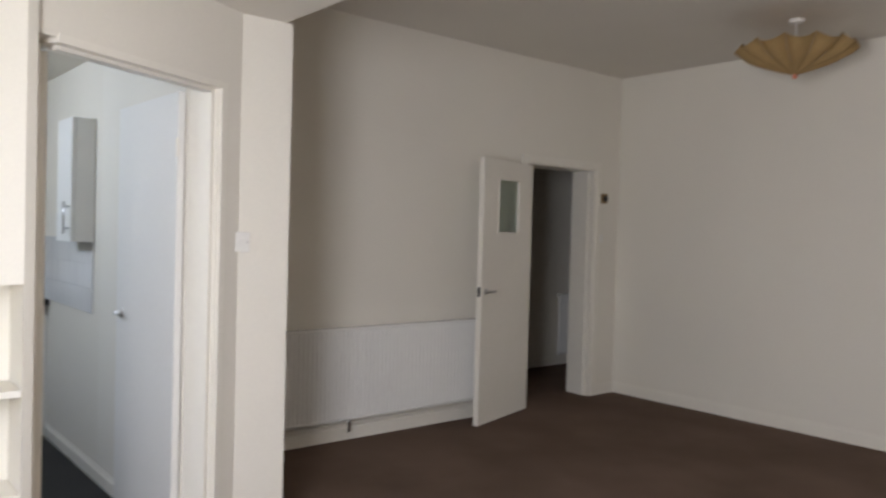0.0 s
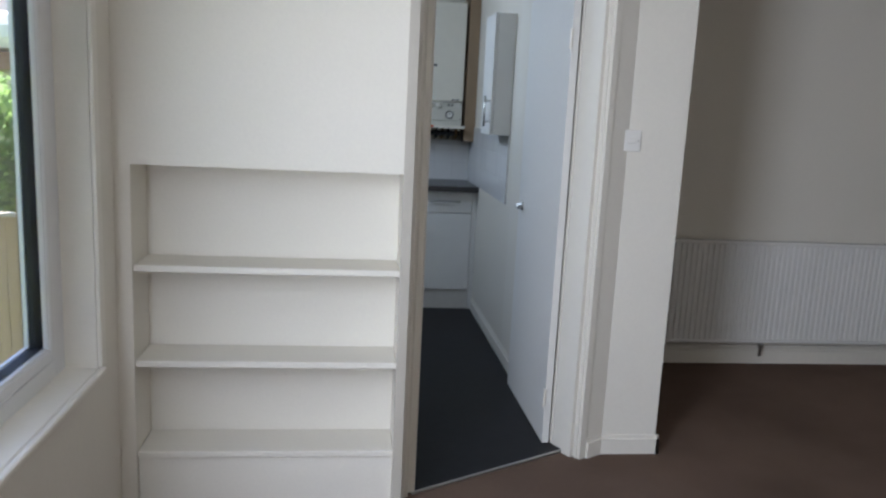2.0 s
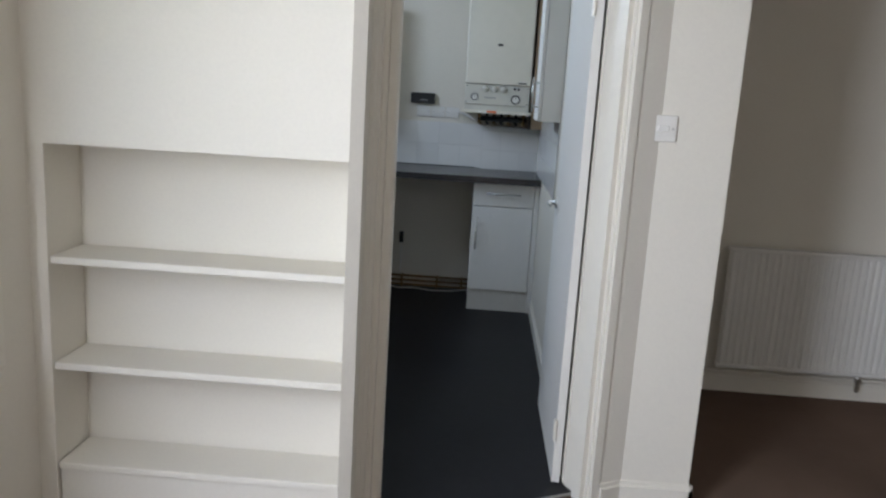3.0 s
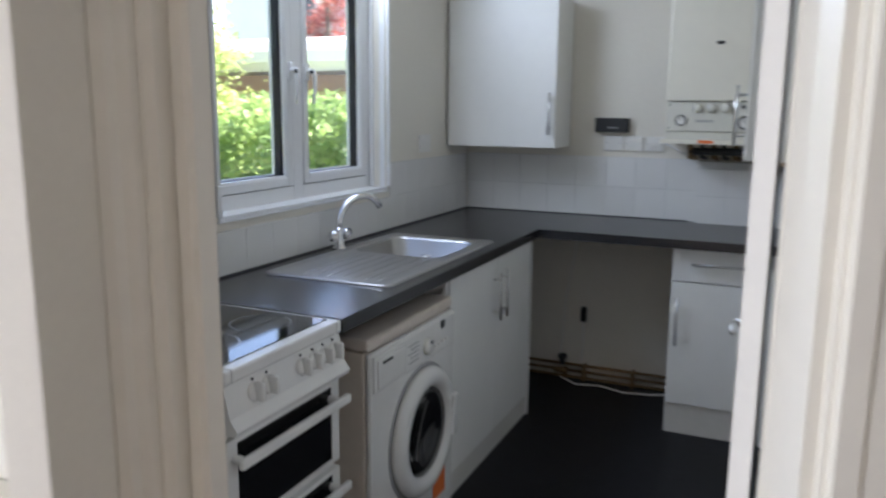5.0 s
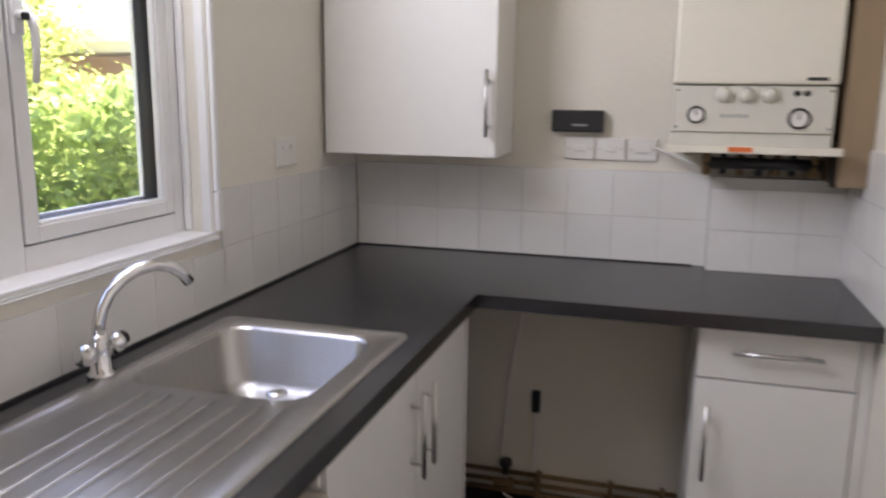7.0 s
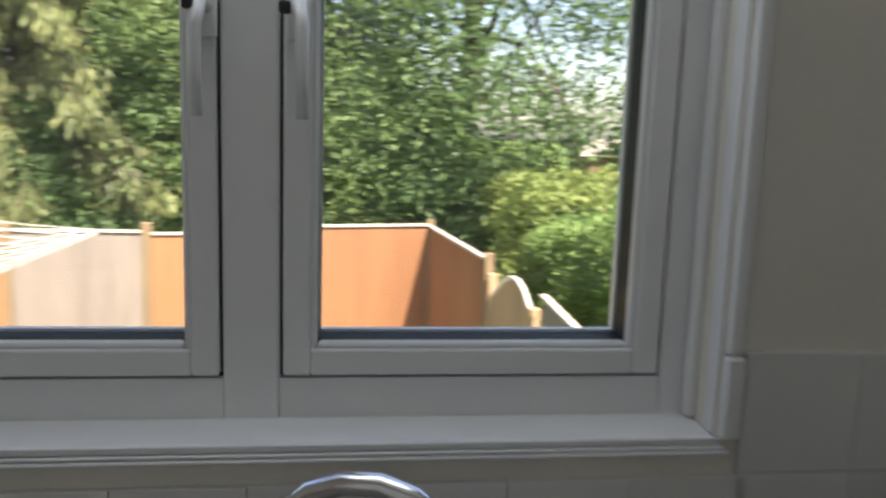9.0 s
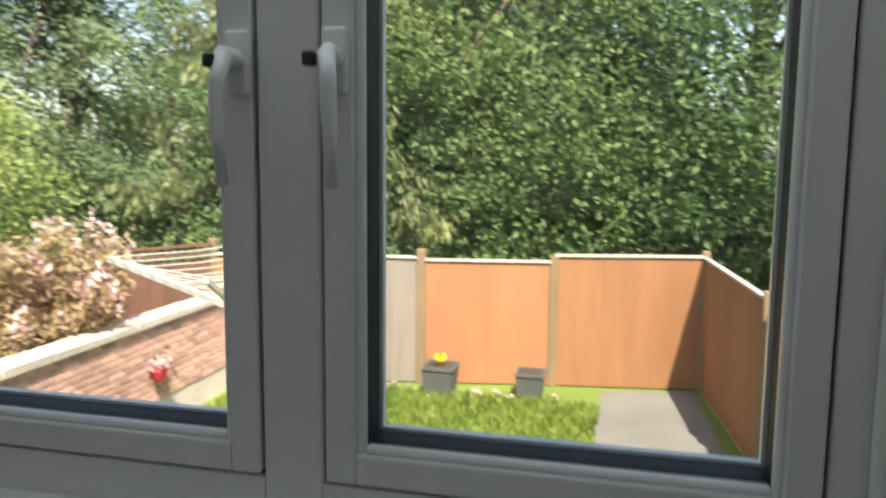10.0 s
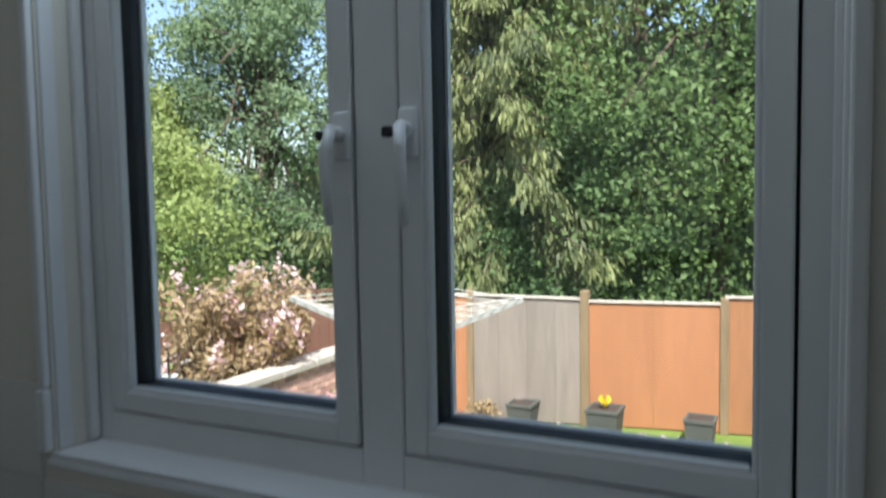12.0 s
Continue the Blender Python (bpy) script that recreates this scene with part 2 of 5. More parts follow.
structure("wall_hall", boxes((4.2, 3.55, 0, 8.2, 3.67, HIGH), (4.08, 2.52, 0, 4.2, 3.67, HIGH), (8.2, 2.4, 0, 8.3, 3.67, HIGH), (6.25, 2.4, 0, 8.2, 2.52, HIGH)), M_WALL, "pale painted hallway walls")
structure("ceiling", boxes((-0.17, -4.2, LOW, 2.05, 4.14, 2.9)), M_CEIL, "low white painted ceiling", "ceiling")
structure("ceiling_living", boxes((2.05, -4.2, HIGH, 8.3, 3.67, 2.9)), M_CEIL, "high off-white painted ceiling", "ceiling")
structure("floor", boxes((-0.17, -4.2, -0.12, 8.3, 4.14, 0)), M_CARPET, "worn brown fitted carpet", "carpet")
vinyl = prism(bmesh.new(), [(0, 0.745), dp(0.06, 0.12), dp(0.08, 0.10), dp(0.925, 0.10), (K_R, 1.13), (K_R, 4.0), (0, 4.0)], -0.01, 0.004)
structure("floor_kitchen", vinyl, M_VINYL, "black vinyl kitchen floor", "floor")
p0, p1 = dp(0.113, 0.088), dp(0.891, 0.088)
q0, q1 = dp(0.113, 0.102), dp(0.891, 0.102)
structure("threshold", prism(bmesh.new(), [p0, p1, q1, q0], 0, 0.007), M_HANDLE, "thin metal carpet strip in the doorway", "threshold")


def skirting(name, points, height=0.085, thick=0.014, mat=M_GLOSS):
    """A skirting board along a wall, its room on the left of the way."""
    bm = bmesh.new()
    for (x0, y0), (x1, y1) in zip(points, points[1:]):
        d = Vector((x1 - x0, y1 - y0)).normalized()
        n = Vector((-d.y, d.x)) * thick
        h = Vector((-d.y, d.x)) * thick * 0.4
        prism(bm, [(x0 - d.x * 0, y0), (x1, y1), (x1 + n.x, y1 + n.y), (x0 + n.x, y0 + n.y)], 0, height * 0.8)
        prism(bm, [(x0, y0), (x1, y1), (x1 + h.x, y1 + h.y), (x0 + h.x, y0 + h.y)], height * 0.8, height)
    return structure(name, bm, mat, "cream gloss painted skirting board", "skirting")


skirting("baseboard_pier", [(2.085, 2.26), (2.085, 1.026)])
skirting("baseboard_pier_front", [(2.099, 1.04), (1.835, 1.04), dp(0.928, 0)])
skirting("baseboard_north", [(DOOR_X0 - 0.08, Y_R), (2.1, Y_R)], 0.10)
skirting("baseboard_north_end", [(6.10, Y_R), (DOOR_X1 + 0.08, Y_R)], 0.10)
skirting("baseboard_east", [(6.10, -4.0), (6.10, Y_R - 0.014)], 0.10)
skirting("baseboard_kitchen", [(K_R, 1.2), (K_R, 3.44)], 0.09, 0.012)
skirting("baseboard_hall", [(8.2, 3.55), (4.2, 3.55)], 0.10)
skirting("baseboard_west", [(0, 0.505), (0, -4.0)], 0.10)


# ---- alcove shelves ----
def alcove_shelf(z):
    return solid("shelf", boxes((0.052, 0.512, z - 0.022, 0.904, 0.698, z), bevel=0.003), M_WALL,
                 "white painted board shelf built into the alcove", "shelf", group="alcove shelves")


for z in (0.900, 0.580, 0.262):
    alcove_shelf(z)
solid("alcove_plinth", boxes((0.052, 0.522, 0, 0.904, 0.698, 0.238), bevel=0.003), M_WALL, "white painted panel under the lowest alcove shelf", "panel")


# ---- slanting doorway and its door ----
def lining(name):
    top = thing(name, (*dp(0.5, 0.0), 0), "cream gloss painted door frame with stepped mouldings", "door frame", kind="structure")
    def post(s0, s1, d0, d1, z0=0.0, z1=2.0):
        return prism(bmesh.new(), [dp(s0, d0), dp(s1, d0), dp(s1, d1), dp(s0, d1)], z0, z1)
    part("architrave", prism(bmesh.new(), [(0.9345, 0.621), (0.940, 0.621), (0.949, 0.632), (0.951, 0.645), (0.960, 0.656), (0.962, 0.668), (0.9345, 0.668)], 0, 1.999), M_GLOSS, top)
    part("jamb", prism(bmesh.new(), [(0.9345, 0.6685), (0.968, 0.6685), (0.978, 0.676), (0.980, 0.700), (0.9345, 0.700)], 0, 1.999), M_GLOSS, top)
    part("jamb", post(0.892, 0.925, -0.004, 0.165, 0, 1.985), M_GLOSS, top)
    part("head", post(0.08, 0.925, -0.004, 0.12, 1.985, 2.012), M_GLOSS, top)
    part("stop", prism(bmesh.new(), [(0.9345, 0.7005), (0.998, 0.7005), (1.006, 0.706), (1.008, 0.735), (0.9345, 0.735)], 0, 1.97), M_GLOSS, top)
    part("stop", post(0.872, 0.892, 0.035, 0.085, 0, 1.97), M_GLOSS, top)
    part("stop", post(0.112, 0.892, 0.035, 0.085, 1.971, 1.985), M_GLOSS, top)
    part("bead", post(0.886, 0.892, 0.012, 0.024, 0, 1.985), M_GLOSS, top)


lining("door_frame_1")


def lever(bm, x, y, z, dx, dy):
    """A lever handle: rose, neck and bar; dx the way out of the leaf, dy the way of the bar."""
    out, along = Vector(dx), Vector(dy)
    p = Vector((x, y, z))
    lathe(bm, p, out, [(0, 0.024), (0.006, 0.024), (0.009, 0.018), (0.009, 0.009), (0.036, 0.009)], 16)
    tube(bm, [p + out * 0.033, p + out * 0.037 + along * 0.02, p + out * 0.035 + along * 0.085], 0.008, 10)
    return bm


leaf_at = Vector((1.604, 1.130))
leaf_end = Vector((1.600, 1.880))
ld = (leaf_end - leaf_at).normalized()
ln = Vector((-ld.y, ld.x))
kdoor = thing("door_1", (1.604, 1.130, 0.0), "white painted flush kitchen door standing open", "door", kind="structure")
e = leaf_end + ln * -0.030
h = leaf_at + ln * -0.030
part("leaf", prism(bmesh.new(), [tuple(leaf_at), tuple(leaf_end), tuple(e), tuple(h)], 0.008, 1.975), M_DOOR, kdoor)
hp = leaf_end - ld * 0.075
part("door_handle", lever(bmesh.new(), hp.x, hp.y, 0.978, (ln.x, ln.y, 0), (-ld.x, -ld.y, 0)), M_HANDLE, kdoor, "satin metal lever handle", True)
for z in (0.22, 1.74):
    part("hinge", lathe(bmesh.new(), (leaf_at.x - 0.004, leaf_at.y - 0.006, z - 0.04), (0, 0, 1), [(0, 0.007), (0.08, 0.007)], 8), M_GLOSS, kdoor)

# ---- living room doorway, door, radiator, fittings ----
frame2 = thing("door_frame_2", (5.3, Y_R, 0), "cream gloss painted door frame of the hall doorway", "door frame", kind="structure")
part("jamb", boxes((DOOR_X0 - 0.03, Y_R - 0.004, 0, DOOR_X0, 2.524, DOOR_Z)), M_GLOSS, frame2)
part("jamb", boxes((DOOR_X1, Y_R - 0.004, 0, DOOR_X1 + 0.03, 2.524, DOOR_Z)), M_GLOSS, frame2)
part("stop", boxes((DOOR_X1 - 0.014, Y_R + 0.05, 0, DOOR_X1, Y_R + 0.09, DOOR_Z - 0.014)), M_GLOSS, frame2)
part("head", boxes((DOOR_X0 - 0.03, Y_R - 0.004, DOOR_Z, DOOR_X1 + 0.03, 2.524, DOOR_Z + 0.03)), M_GLOSS, frame2)
part("architrave", boxes((DOOR_X0 - 0.085, Y_R - 0.018, 0, DOOR_X0 - 0.02, Y_R - 0.004, DOOR_Z + 0.075), bevel=0.004), M_GLOSS, frame2)
part("architrave", boxes((DOOR_X1 + 0.02, Y_R - 0.018, 0, DOOR_X1 + 0.085, Y_R - 0.004, DOOR_Z + 0.075), bevel=0.004), M_GLOSS, frame2)
part("architrave", boxes((DOOR_X0 - 0.02, Y_R - 0.018, DOOR_Z + 0.01, DOOR_X1 + 0.02, Y_R - 0.004, DOOR_Z + 0.075), bevel=0.004), M_GLOSS, frame2)

leaf = thing("door_2", (4.90, 2.262, 0.0), "cream painted flush door with a small frosted pane, standing open", "door", kind="structure")
turn = Matrix.Translation((4.90, 2.262, 0)) @ Matrix.Rotation(radians(196.5), 4, 'Z')


def leaf_part(name, bm, mat, label="", smooth=False):
    bmesh.ops.transform(bm, matrix=turn, verts=bm.verts)
    return part(name, bm, mat, leaf, label, smooth)


leaf_part("leaf", boxes((0, 0, 0.008, 0.76, 0.04, 1.42), (0, 0, 1.42, 0.22, 0.04, 1.82), (0.54, 0, 1.42, 0.76, 0.04, 1.82), (0, 0, 1.82, 0.76, 0.04, 1.965)), M_GLOSS)
leaf_part("pane", boxes((0.22, 0.016, 1.42, 0.54, 0.022, 1.82)), M_FROST, "small frosted glass pane")
leaf_part("bead", boxes((0.21, 0.04, 1.41, 0.55, 0.046, 1.425), (0.21, 0.04, 1.815, 0.55, 0.046, 1.83), (0.21, 0.04, 1.425, 0.225, 0.046, 1.815), (0.535, 0.04, 1.425, 0.55, 0.046, 1.815)), M_GLOSS)
leaf_part("door_handle", lever(bmesh.new(), 0.70, 0.04, 0.985, (0, 1, 0), (-1, 0, 0)), M_HANDLE, "satin metal lever handle", True)
leaf_part("latch_plate", boxes((0.76, 0.008, 0.95, 0.762, 0.032, 1.02)), M_BLACK)


def radiator(x0, x1, y_wall, z0, z1, label, pitch=0.033):
    top = thing("radiator", ((x0 + x1) / 2, y_wall - 0.09, z0), label, "radiator")
    bm = bmesh.new()
    yf, yb = y_wall - 0.085, y_wall - 0.065
    pts = [(x0, yb)]
    x = x0 + 0.012
    while x < x1 - pitch:
        pts += [(x, yf + 0.008), (x + 0.005, yf), (x + pitch * 0.62, yf), (x + pitch * 0.62 + 0.005, yf + 0.008)]
        x += pitch
    pts += [(x1, yf + 0.008), (x1, yb)]
    prism(bm, pts, z0 + 0.02, z1 - 0.02)
    part("panel", bm, M_ENAMEL, top)
    part("top_rail", boxes((x0, yf - 0.004, z1 - 0.02, x1, y_wall - 0.03, z1), bevel=0.004), M_ENAMEL, top)
    part("bottom_rail", boxes((x0, yf - 0.002, z0, x1, y_wall - 0.05, z0 + 0.02), bevel=0.004), M_ENAMEL, top)
    for xe in (x0 + 0.1, x1 - 0.1):
        part("bracket", boxes((xe - 0.015, y_wall - 0.062, z0 + 0.06, xe + 0.015, y_wall, z1 - 0.08)), M_ENAMEL, top)
    return top


radiator(2.50, 4.62, Y_R, 0.15, 0.765, "long cream ribbed panel radiator on the living room wall")
solid("radiator_pipe", tube(bmesh.new(), [(2.2, Y_R - 0.04, 0.118), (4.85, Y_R - 0.04, 0.118)], 0.008), M_GLOSS, "cream painted heating pipe along the skirting", "pipe")
valve = bmesh.new()
lathe(valve, (3.22, Y_R - 0.05, 0.06), (0, 0, 1), [(0, 0.009), (0.05, 0.009), (0.055, 0.016), (0.085, 0.016), (0.092, 0.01)], 12)
solid("radiator_valve", valve, M_HANDLE, "small radiator valve under the long radiator", "valve", smooth=True)
radiator(6.7, 7.6, 3.55, 0.12, 0.78, "white panel radiator on the hallway wall")


def plate(name, x, y, z, wx, wz, way, label, category, mat=M_PLASTIC, rockers=1):
    """A switch or socket plate; way is the outward axis, 'y' for -y or 'x' for +x."""
    top = thing(name, (x, y, z - wz / 2), label, category)
    if way == 'y':
        part("plate", boxes((x - wx / 2, y - 0.010, z - wz / 2, x + wx / 2, y, z + wz / 2), bevel=0.003), mat, top)
        for k in range(rockers):
            cx = x + (k - (rockers - 1) / 2) * wx * 0.3
            part("rocker", boxes((cx - 0.018, y - 0.014, z - 0.010, cx + 0.018, y - 0.009, z + 0.010), bevel=0.002), mat, top)
        for s in (-1, 1):
            part("screw", lathe(bmesh.new(), (x + s * wx * 0.36, y - 0.0095, z), (0, -1, 0), [(0, 0.004), (0.0015, 0.004)], 8), M_HANDLE, top)
    else:
        part("plate", boxes((x, y - wx / 2, z - wz / 2, x + 0.010, y + wx / 2, z + wz / 2), bevel=0.003), mat, top)
        for k in range(rockers):
            cy = y + (k - (rockers - 1) / 2) * wx * 0.4
            part("rocker", boxes((x + 0.009, cy - 0.008, z + 0.006, x + 0.014, cy + 0.008, z + 0.022), bevel=0.002), mat, top)
    return top


plate("light_switch", 1.850, 1.04, 1.348, 0.088, 0.086, 'y', "square white light switch on the wall pier", "light switch")
plate("light_switch", 5.84, Y_R, 1.395, 0.075, 0.075, 'y', "square white light switch beside the hall doorway", "light switch")
plate("hall_socket", 6.08, 3.55, 0.32, 0.09, 0.085, 'y', "white socket low on the hallway wall", "socket")
thermo = thing("thermostat", (5.86, Y_R, 1.70), "small brown and black room thermostat on the wall", "thermostat")
part("body", boxes((5.825, Y_R - 0.03, 1.705, 5.905, Y_R, 1.79), bevel=0.006), M_COPPER, thermo)
part("dial", lathe(bmesh.new(), (5.87, Y_R - 0.03, 1.747), (0, -1, 0), [(0, 0.028), (0.012, 0.026), (0.014, 0.02)], 20), M_BLACK, thermo)


def flower_lamp(x, y, z_rim, r, depth):
    """A paper flower shade: twelve scalloped petals that close on a bobble."""
    top = thing("ceiling_lamp", (x, y, z_rim - depth), "cream paper flower-shaped lampshade under the ceiling", "ceiling lamp")
    petals = 12
    for k in range(petals):
        bm = bmesh.new()
        rows = []
        for i in range(9):
            f = i / 8
            rad = r * (0.06 + 0.94 * f)
            row = []
            for j in range(7):
                g = j / 6 * 2 - 1
                a = 2 * math.pi * (k + 0.5 * g * 0.985) / petals
                reach = rad * (1 - 0.10 * f * f * g * g)
                zz = z_rim - depth * (1 - f) ** 0.75 - 0.30 * depth * f * (1 - g * g) * 0.5
                row.append(bm.verts.new((x + reach * math.cos(a), y + reach * math.sin(a), zz + 0.10 * depth * f * f * g * g)))
            rows.append(row)
        for p, q in zip(rows, rows[1:]):
            for j in range(6):
                bm.faces.new((p[j], p[j + 1], q[j + 1], q[j]))
        bmesh.ops.solidify(bm, geom=bm.faces[:], thickness=0.002)
        part("petal", bm, M_SHADE, top, smooth=True)
    part("bobble", lathe(bmesh.new(), (x, y, z_rim - depth - 0.03), (0, 0, 1), [(0, 0.004), (0.008, 0.014), (0.02, 0.016), (0.034, 0.01), (0.05, 0.03)], 16), M_PINK, top, "small pink bobble", True)
    part("cord", tube(bmesh.new(), [(x, y, z_rim - depth * 0.9), (x, y, HIGH)], 0.004), M_PLASTIC, top)
    part("ceiling_rose", lathe(bmesh.new(), (x, y, HIGH - 0.03), (0, 0, 1), [(0, 0.02), (0.01, 0.045), (0.03, 0.05)], 20), M_PLASTIC, top)


flower_lamp(5.30, 0.31, 2.67, 0.37, 0.18)


# ---- windows ----
def casement_handle(bm, x, y, z, flip):
    """A window handle: base plate, boss and drooping lever."""
    box(bm, x, y - 0.013, z - 0.035, x + 0.012, y + 0.013, z + 0.030, bevel=0.004)
    tube(bm, [(x + 0.008, y, z), (x + 0.034, y - 0.004 * flip, z + 0.002)], 0.010, 10)
    tube(bm, [(x + 0.032, y - 0.002 * flip, z + 0.004), (x + 0.040, y - 0.006 * flip, z - 0.025), (x + 0.038, y - 0.007 * flip, z - 0.075), (x + 0.032, y - 0.006 * flip, z - 0.122)], 0.009, 10, taper=0.006)
    return bm


def window(name, label, y0, y1, z0, z1, splits, xf, handles=True):
    """A white plastic casement window; splits are the clear spans of its sashes, as outer edges."""
    top = thing(name, (xf, (y0 + y1) / 2, z0), label, "window", kind="structure")
    bars = [(y0, splits[0][0])] + [(a[1], b[0]) for a, b in zip(splits, splits[1:])] + [(splits[-1][1], y1)]
    zs0, zs1 = z0 + 0.06, z1 - 0.06
    for a, b in bars:
        part("window_frame", boxes((xf - 0.07, a, z0, xf, b, z1), bevel=0.004), M_UPVC, top)
    for a, b in splits:
        part("window_frame", boxes((xf - 0.07, a, z0, xf - 0.001, b, zs0)), M_UPVC, top)
        part("window_frame", boxes((xf - 0.07, a, zs1, xf - 0.001, b, z1)), M_UPVC, top)
    for n, (a, b) in enumerate(splits):
        w, g, k = 0.037, 0.004, 0.008
        sash = part("sash", boxes((xf - 0.060, a + g, zs0 + g, xf + 0.003, a + w, zs1 - g), (xf - 0.060, b - w, zs0 + g, xf + 0.003, b - g, zs1 - g),
                                  (xf - 0.060, a + w, zs0 + g, xf + 0.003, b - w, zs0 + w), (xf - 0.060, a + w, zs1 - w, xf + 0.003, b - w, zs1 - g), bevel=0.003), M_UPVC, top)
        part("gap_seal", boxes((xf - 0.05, a, zs0, xf - 0.012, a + g, zs1), (xf - 0.05, b - g, zs0, xf - 0.012, b, zs1), (xf - 0.05, a, zs0, xf - 0.012, b, zs0 + g), (xf - 0.05, a, zs1 - g, xf - 0.012, b, zs1)), M_GASKET, top, "dark gap round the sash")
        # The seal is deepened so that its black also stands for reflections in the glass.
        for x0, x1, mat, pn, lb in ((xf - 0.018, xf - 0.001, M_UPVC, "bead", ""), (xf - 0.056, xf - 0.018, M_GASKET, "gasket", "black glazing seal, deepened for dark reflections at the glass edge"), (xf - 0.067, xf - 0.0565, M_UPVC, "outer_bead", "")):
            e = {"bead": k, "gasket": k - 0.001, "outer_bead": k + 0.003}[pn]
            bm = bmesh.new()
            box(bm, x0, a + w - 0.002, zs0 + w - 0.002, x1, a + w + e, zs1 - w + 0.002, bevel=0.005 if e == k else 0)
            box(bm, x0, b - w - e, zs0 + w - 0.002, x1, b - w + 0.002, zs1 - w + 0.002, bevel=0.005 if e == k else 0)
            box(bm, x0, a + w + e, zs0 + w - 0.002, x1, b - w - e, zs0 + w + e, bevel=0.005 if e == k else 0)
            box(bm, x0, a + w + e, zs1 - w - e, x1, b - w - e, zs1 - w + 0.002, bevel=0.005 if e == k else 0)
            part(pn, bm, mat, sash, lb)
        ya, yb, za, zb = a + w + 0.004, b - w - 0.004, zs0 + w + 0.004, zs1 - w - 0.004
        pane = part("pane", boxes((xf - 0.038, ya + 0.001, za + 0.001, xf - 0.034, yb - 0.001, zb - 0.001)), M_PANE, sash)
        pane.visible_shadow = False
    return top


XF = -0.081
SASH_L, SASH_R = (1.962, 2.457), (2.524, 3.006)
kwin = window("window_1", "white plastic double casement kitchen window", KW[0] - 0.004, KW[1] + 0.004, KW[2] - 0.004, KW[3] + 0.004, [SASH_L, SASH_R], XF)
for y, flip in ((2.443, 1), (2.545, -1)):
    hd = part("window_handle", casement_handle(bmesh.new(), XF + 0.003, y, 1.585, flip), M_UPVC, kwin, "white casement handle", True)
    part("lock_key", boxes((XF + 0.036, y - 0.019, 1.575, XF + 0.047, y - 0.006, 1.589), bevel=0.003), M_BLACK, hd)
sill = bmesh.new()
box(sill, XF - 0.002, KW[0] + 0.002, KW[2] - 0.012, -0.002, KW[1] - 0.002, KW[2] + 0.006, bevel=0.002)
box(sill, 0.0, KW[0] - 0.004, KW[2] - 0.002, 0.006, KW[1] + 0.004, KW[2] + 0.007, bevel=0.002)
box(sill, 0.0, KW[0] - 0.006, KW[2] - 0.007, 0.009, KW[1] + 0.006, KW[2] - 0.003, bevel=0.002)
box(sill, 0.0, KW[0] - 0.012, KW[2] - 0.014, 0.011, KW[1] + 0.012, KW[2] - 0.008, bevel=0.003)
structure("window_sill", sill, M_UPVC, "white window board with a grooved front edge", "window sill")
for side, y in ((-1, KW[0]), (1, KW[1])):
    def strip(y0, y1, x0, x1, z0, z1, bevel=0.002):
        lo, hi = sorted((y + side * y0, y + side * y1))
        return boxes((x0, lo, z0, x1, hi, z1), bevel=bevel)
    structure("trim_window", strip(-0.001, 0.017, 0.002, 0.015, 1.205, 2.325, 0.004), M_UPVC, "white moulded strip round the window opening", "trim")
    structure("trim_reveal", strip(-0.014, 0.002, XF + 0.002, XF + 0.022, KW[2] + 0.007, 2.309, 0.006), M_UPVC, "white cover strip in the window reveal", "trim")
    structure("trim_reveal", strip(-0.006, 0.002, -0.030, -0.004, KW[2] + 0.007, 2.309, 0.003), M_UPVC, "white edging bead along the window reveal", "trim")
    structure("trim_tile", strip(-0.002, 0.020, 0.002, 0.018, 1.103, 1.204, 0.004), M_UPVC, "white tile edging strip beside the window", "trim")

lwin = window("window_2", "white plastic living room window", LW[0] - 0.004, LW[1] + 0.004, LW[2] - 0.004, LW[3] + 0.004, [(-1.98, -0.83), (-0.75, 0.232)], -0.092)
lsill = bmesh.new()
box(lsill, -0.094, LW[0] + 0.002, LW[2] - 0.012, 0.002, LW[1] - 0.002, LW[2] + 0.004, bevel=0.002)
box(lsill, 0.002, LW[0] - 0.02, LW[2] - 0.018, 0.022, LW[1] + 0.02, LW[2] + 0.003, bevel=0.006)
structure("window_sill_living", lsill, M_GLOSS, "white painted living room window board", "window sill")
structure("trim_living", boxes((0.0, LW[1] + 0.002, LW[2] + 0.004, 0.012, LW[1] + 0.05, 2.2), bevel=0.004), M_GLOSS, "white painted strip beside the window", "trim")


# ---- kitchen worktops ----
WT0, WT1 = 0.865, 0.905
wt = bmesh.new()
XB, YB = (0.125, 0.500), (2.515, 2.905)
for r in ((0.002, 1.668, WT0, XB[0], 3.998, WT1), (XB[1], 1.668, WT0, 0.612, 3.998, WT1), (XB[0], 1.668, WT0, XB[1], YB[0], WT1),
          (XB[0], YB[1], WT0, XB[1], 3.998, WT1), (0.612, 3.385, WT0, K_R - 0.002, 3.998, WT1)):
    box(wt, *r)
bmesh.ops.remove_doubles(wt, verts=wt.verts, dist=0.0005)
solid("worktop", wt, M_WORKTOP, "black laminate L-shaped kitchen worktop", "worktop")
solid("worktop", boxes((0.002, 0.752, WT0 - 0.02, 0.612, 1.190, WT1 - 0.02), bevel=0.004), M_WORKTOP, "short black laminate worktop beside the cooker", "worktop")
solid("worktop_seal", boxes((0.008, 1.67, WT1, 0.016, 3.985, WT1 + 0.006), (0.016, 3.985, WT1, 1.2, 3.992, WT1 + 0.004)), M_BLACK, "dark sealant line where the worktop meets the tiles", "sealant")


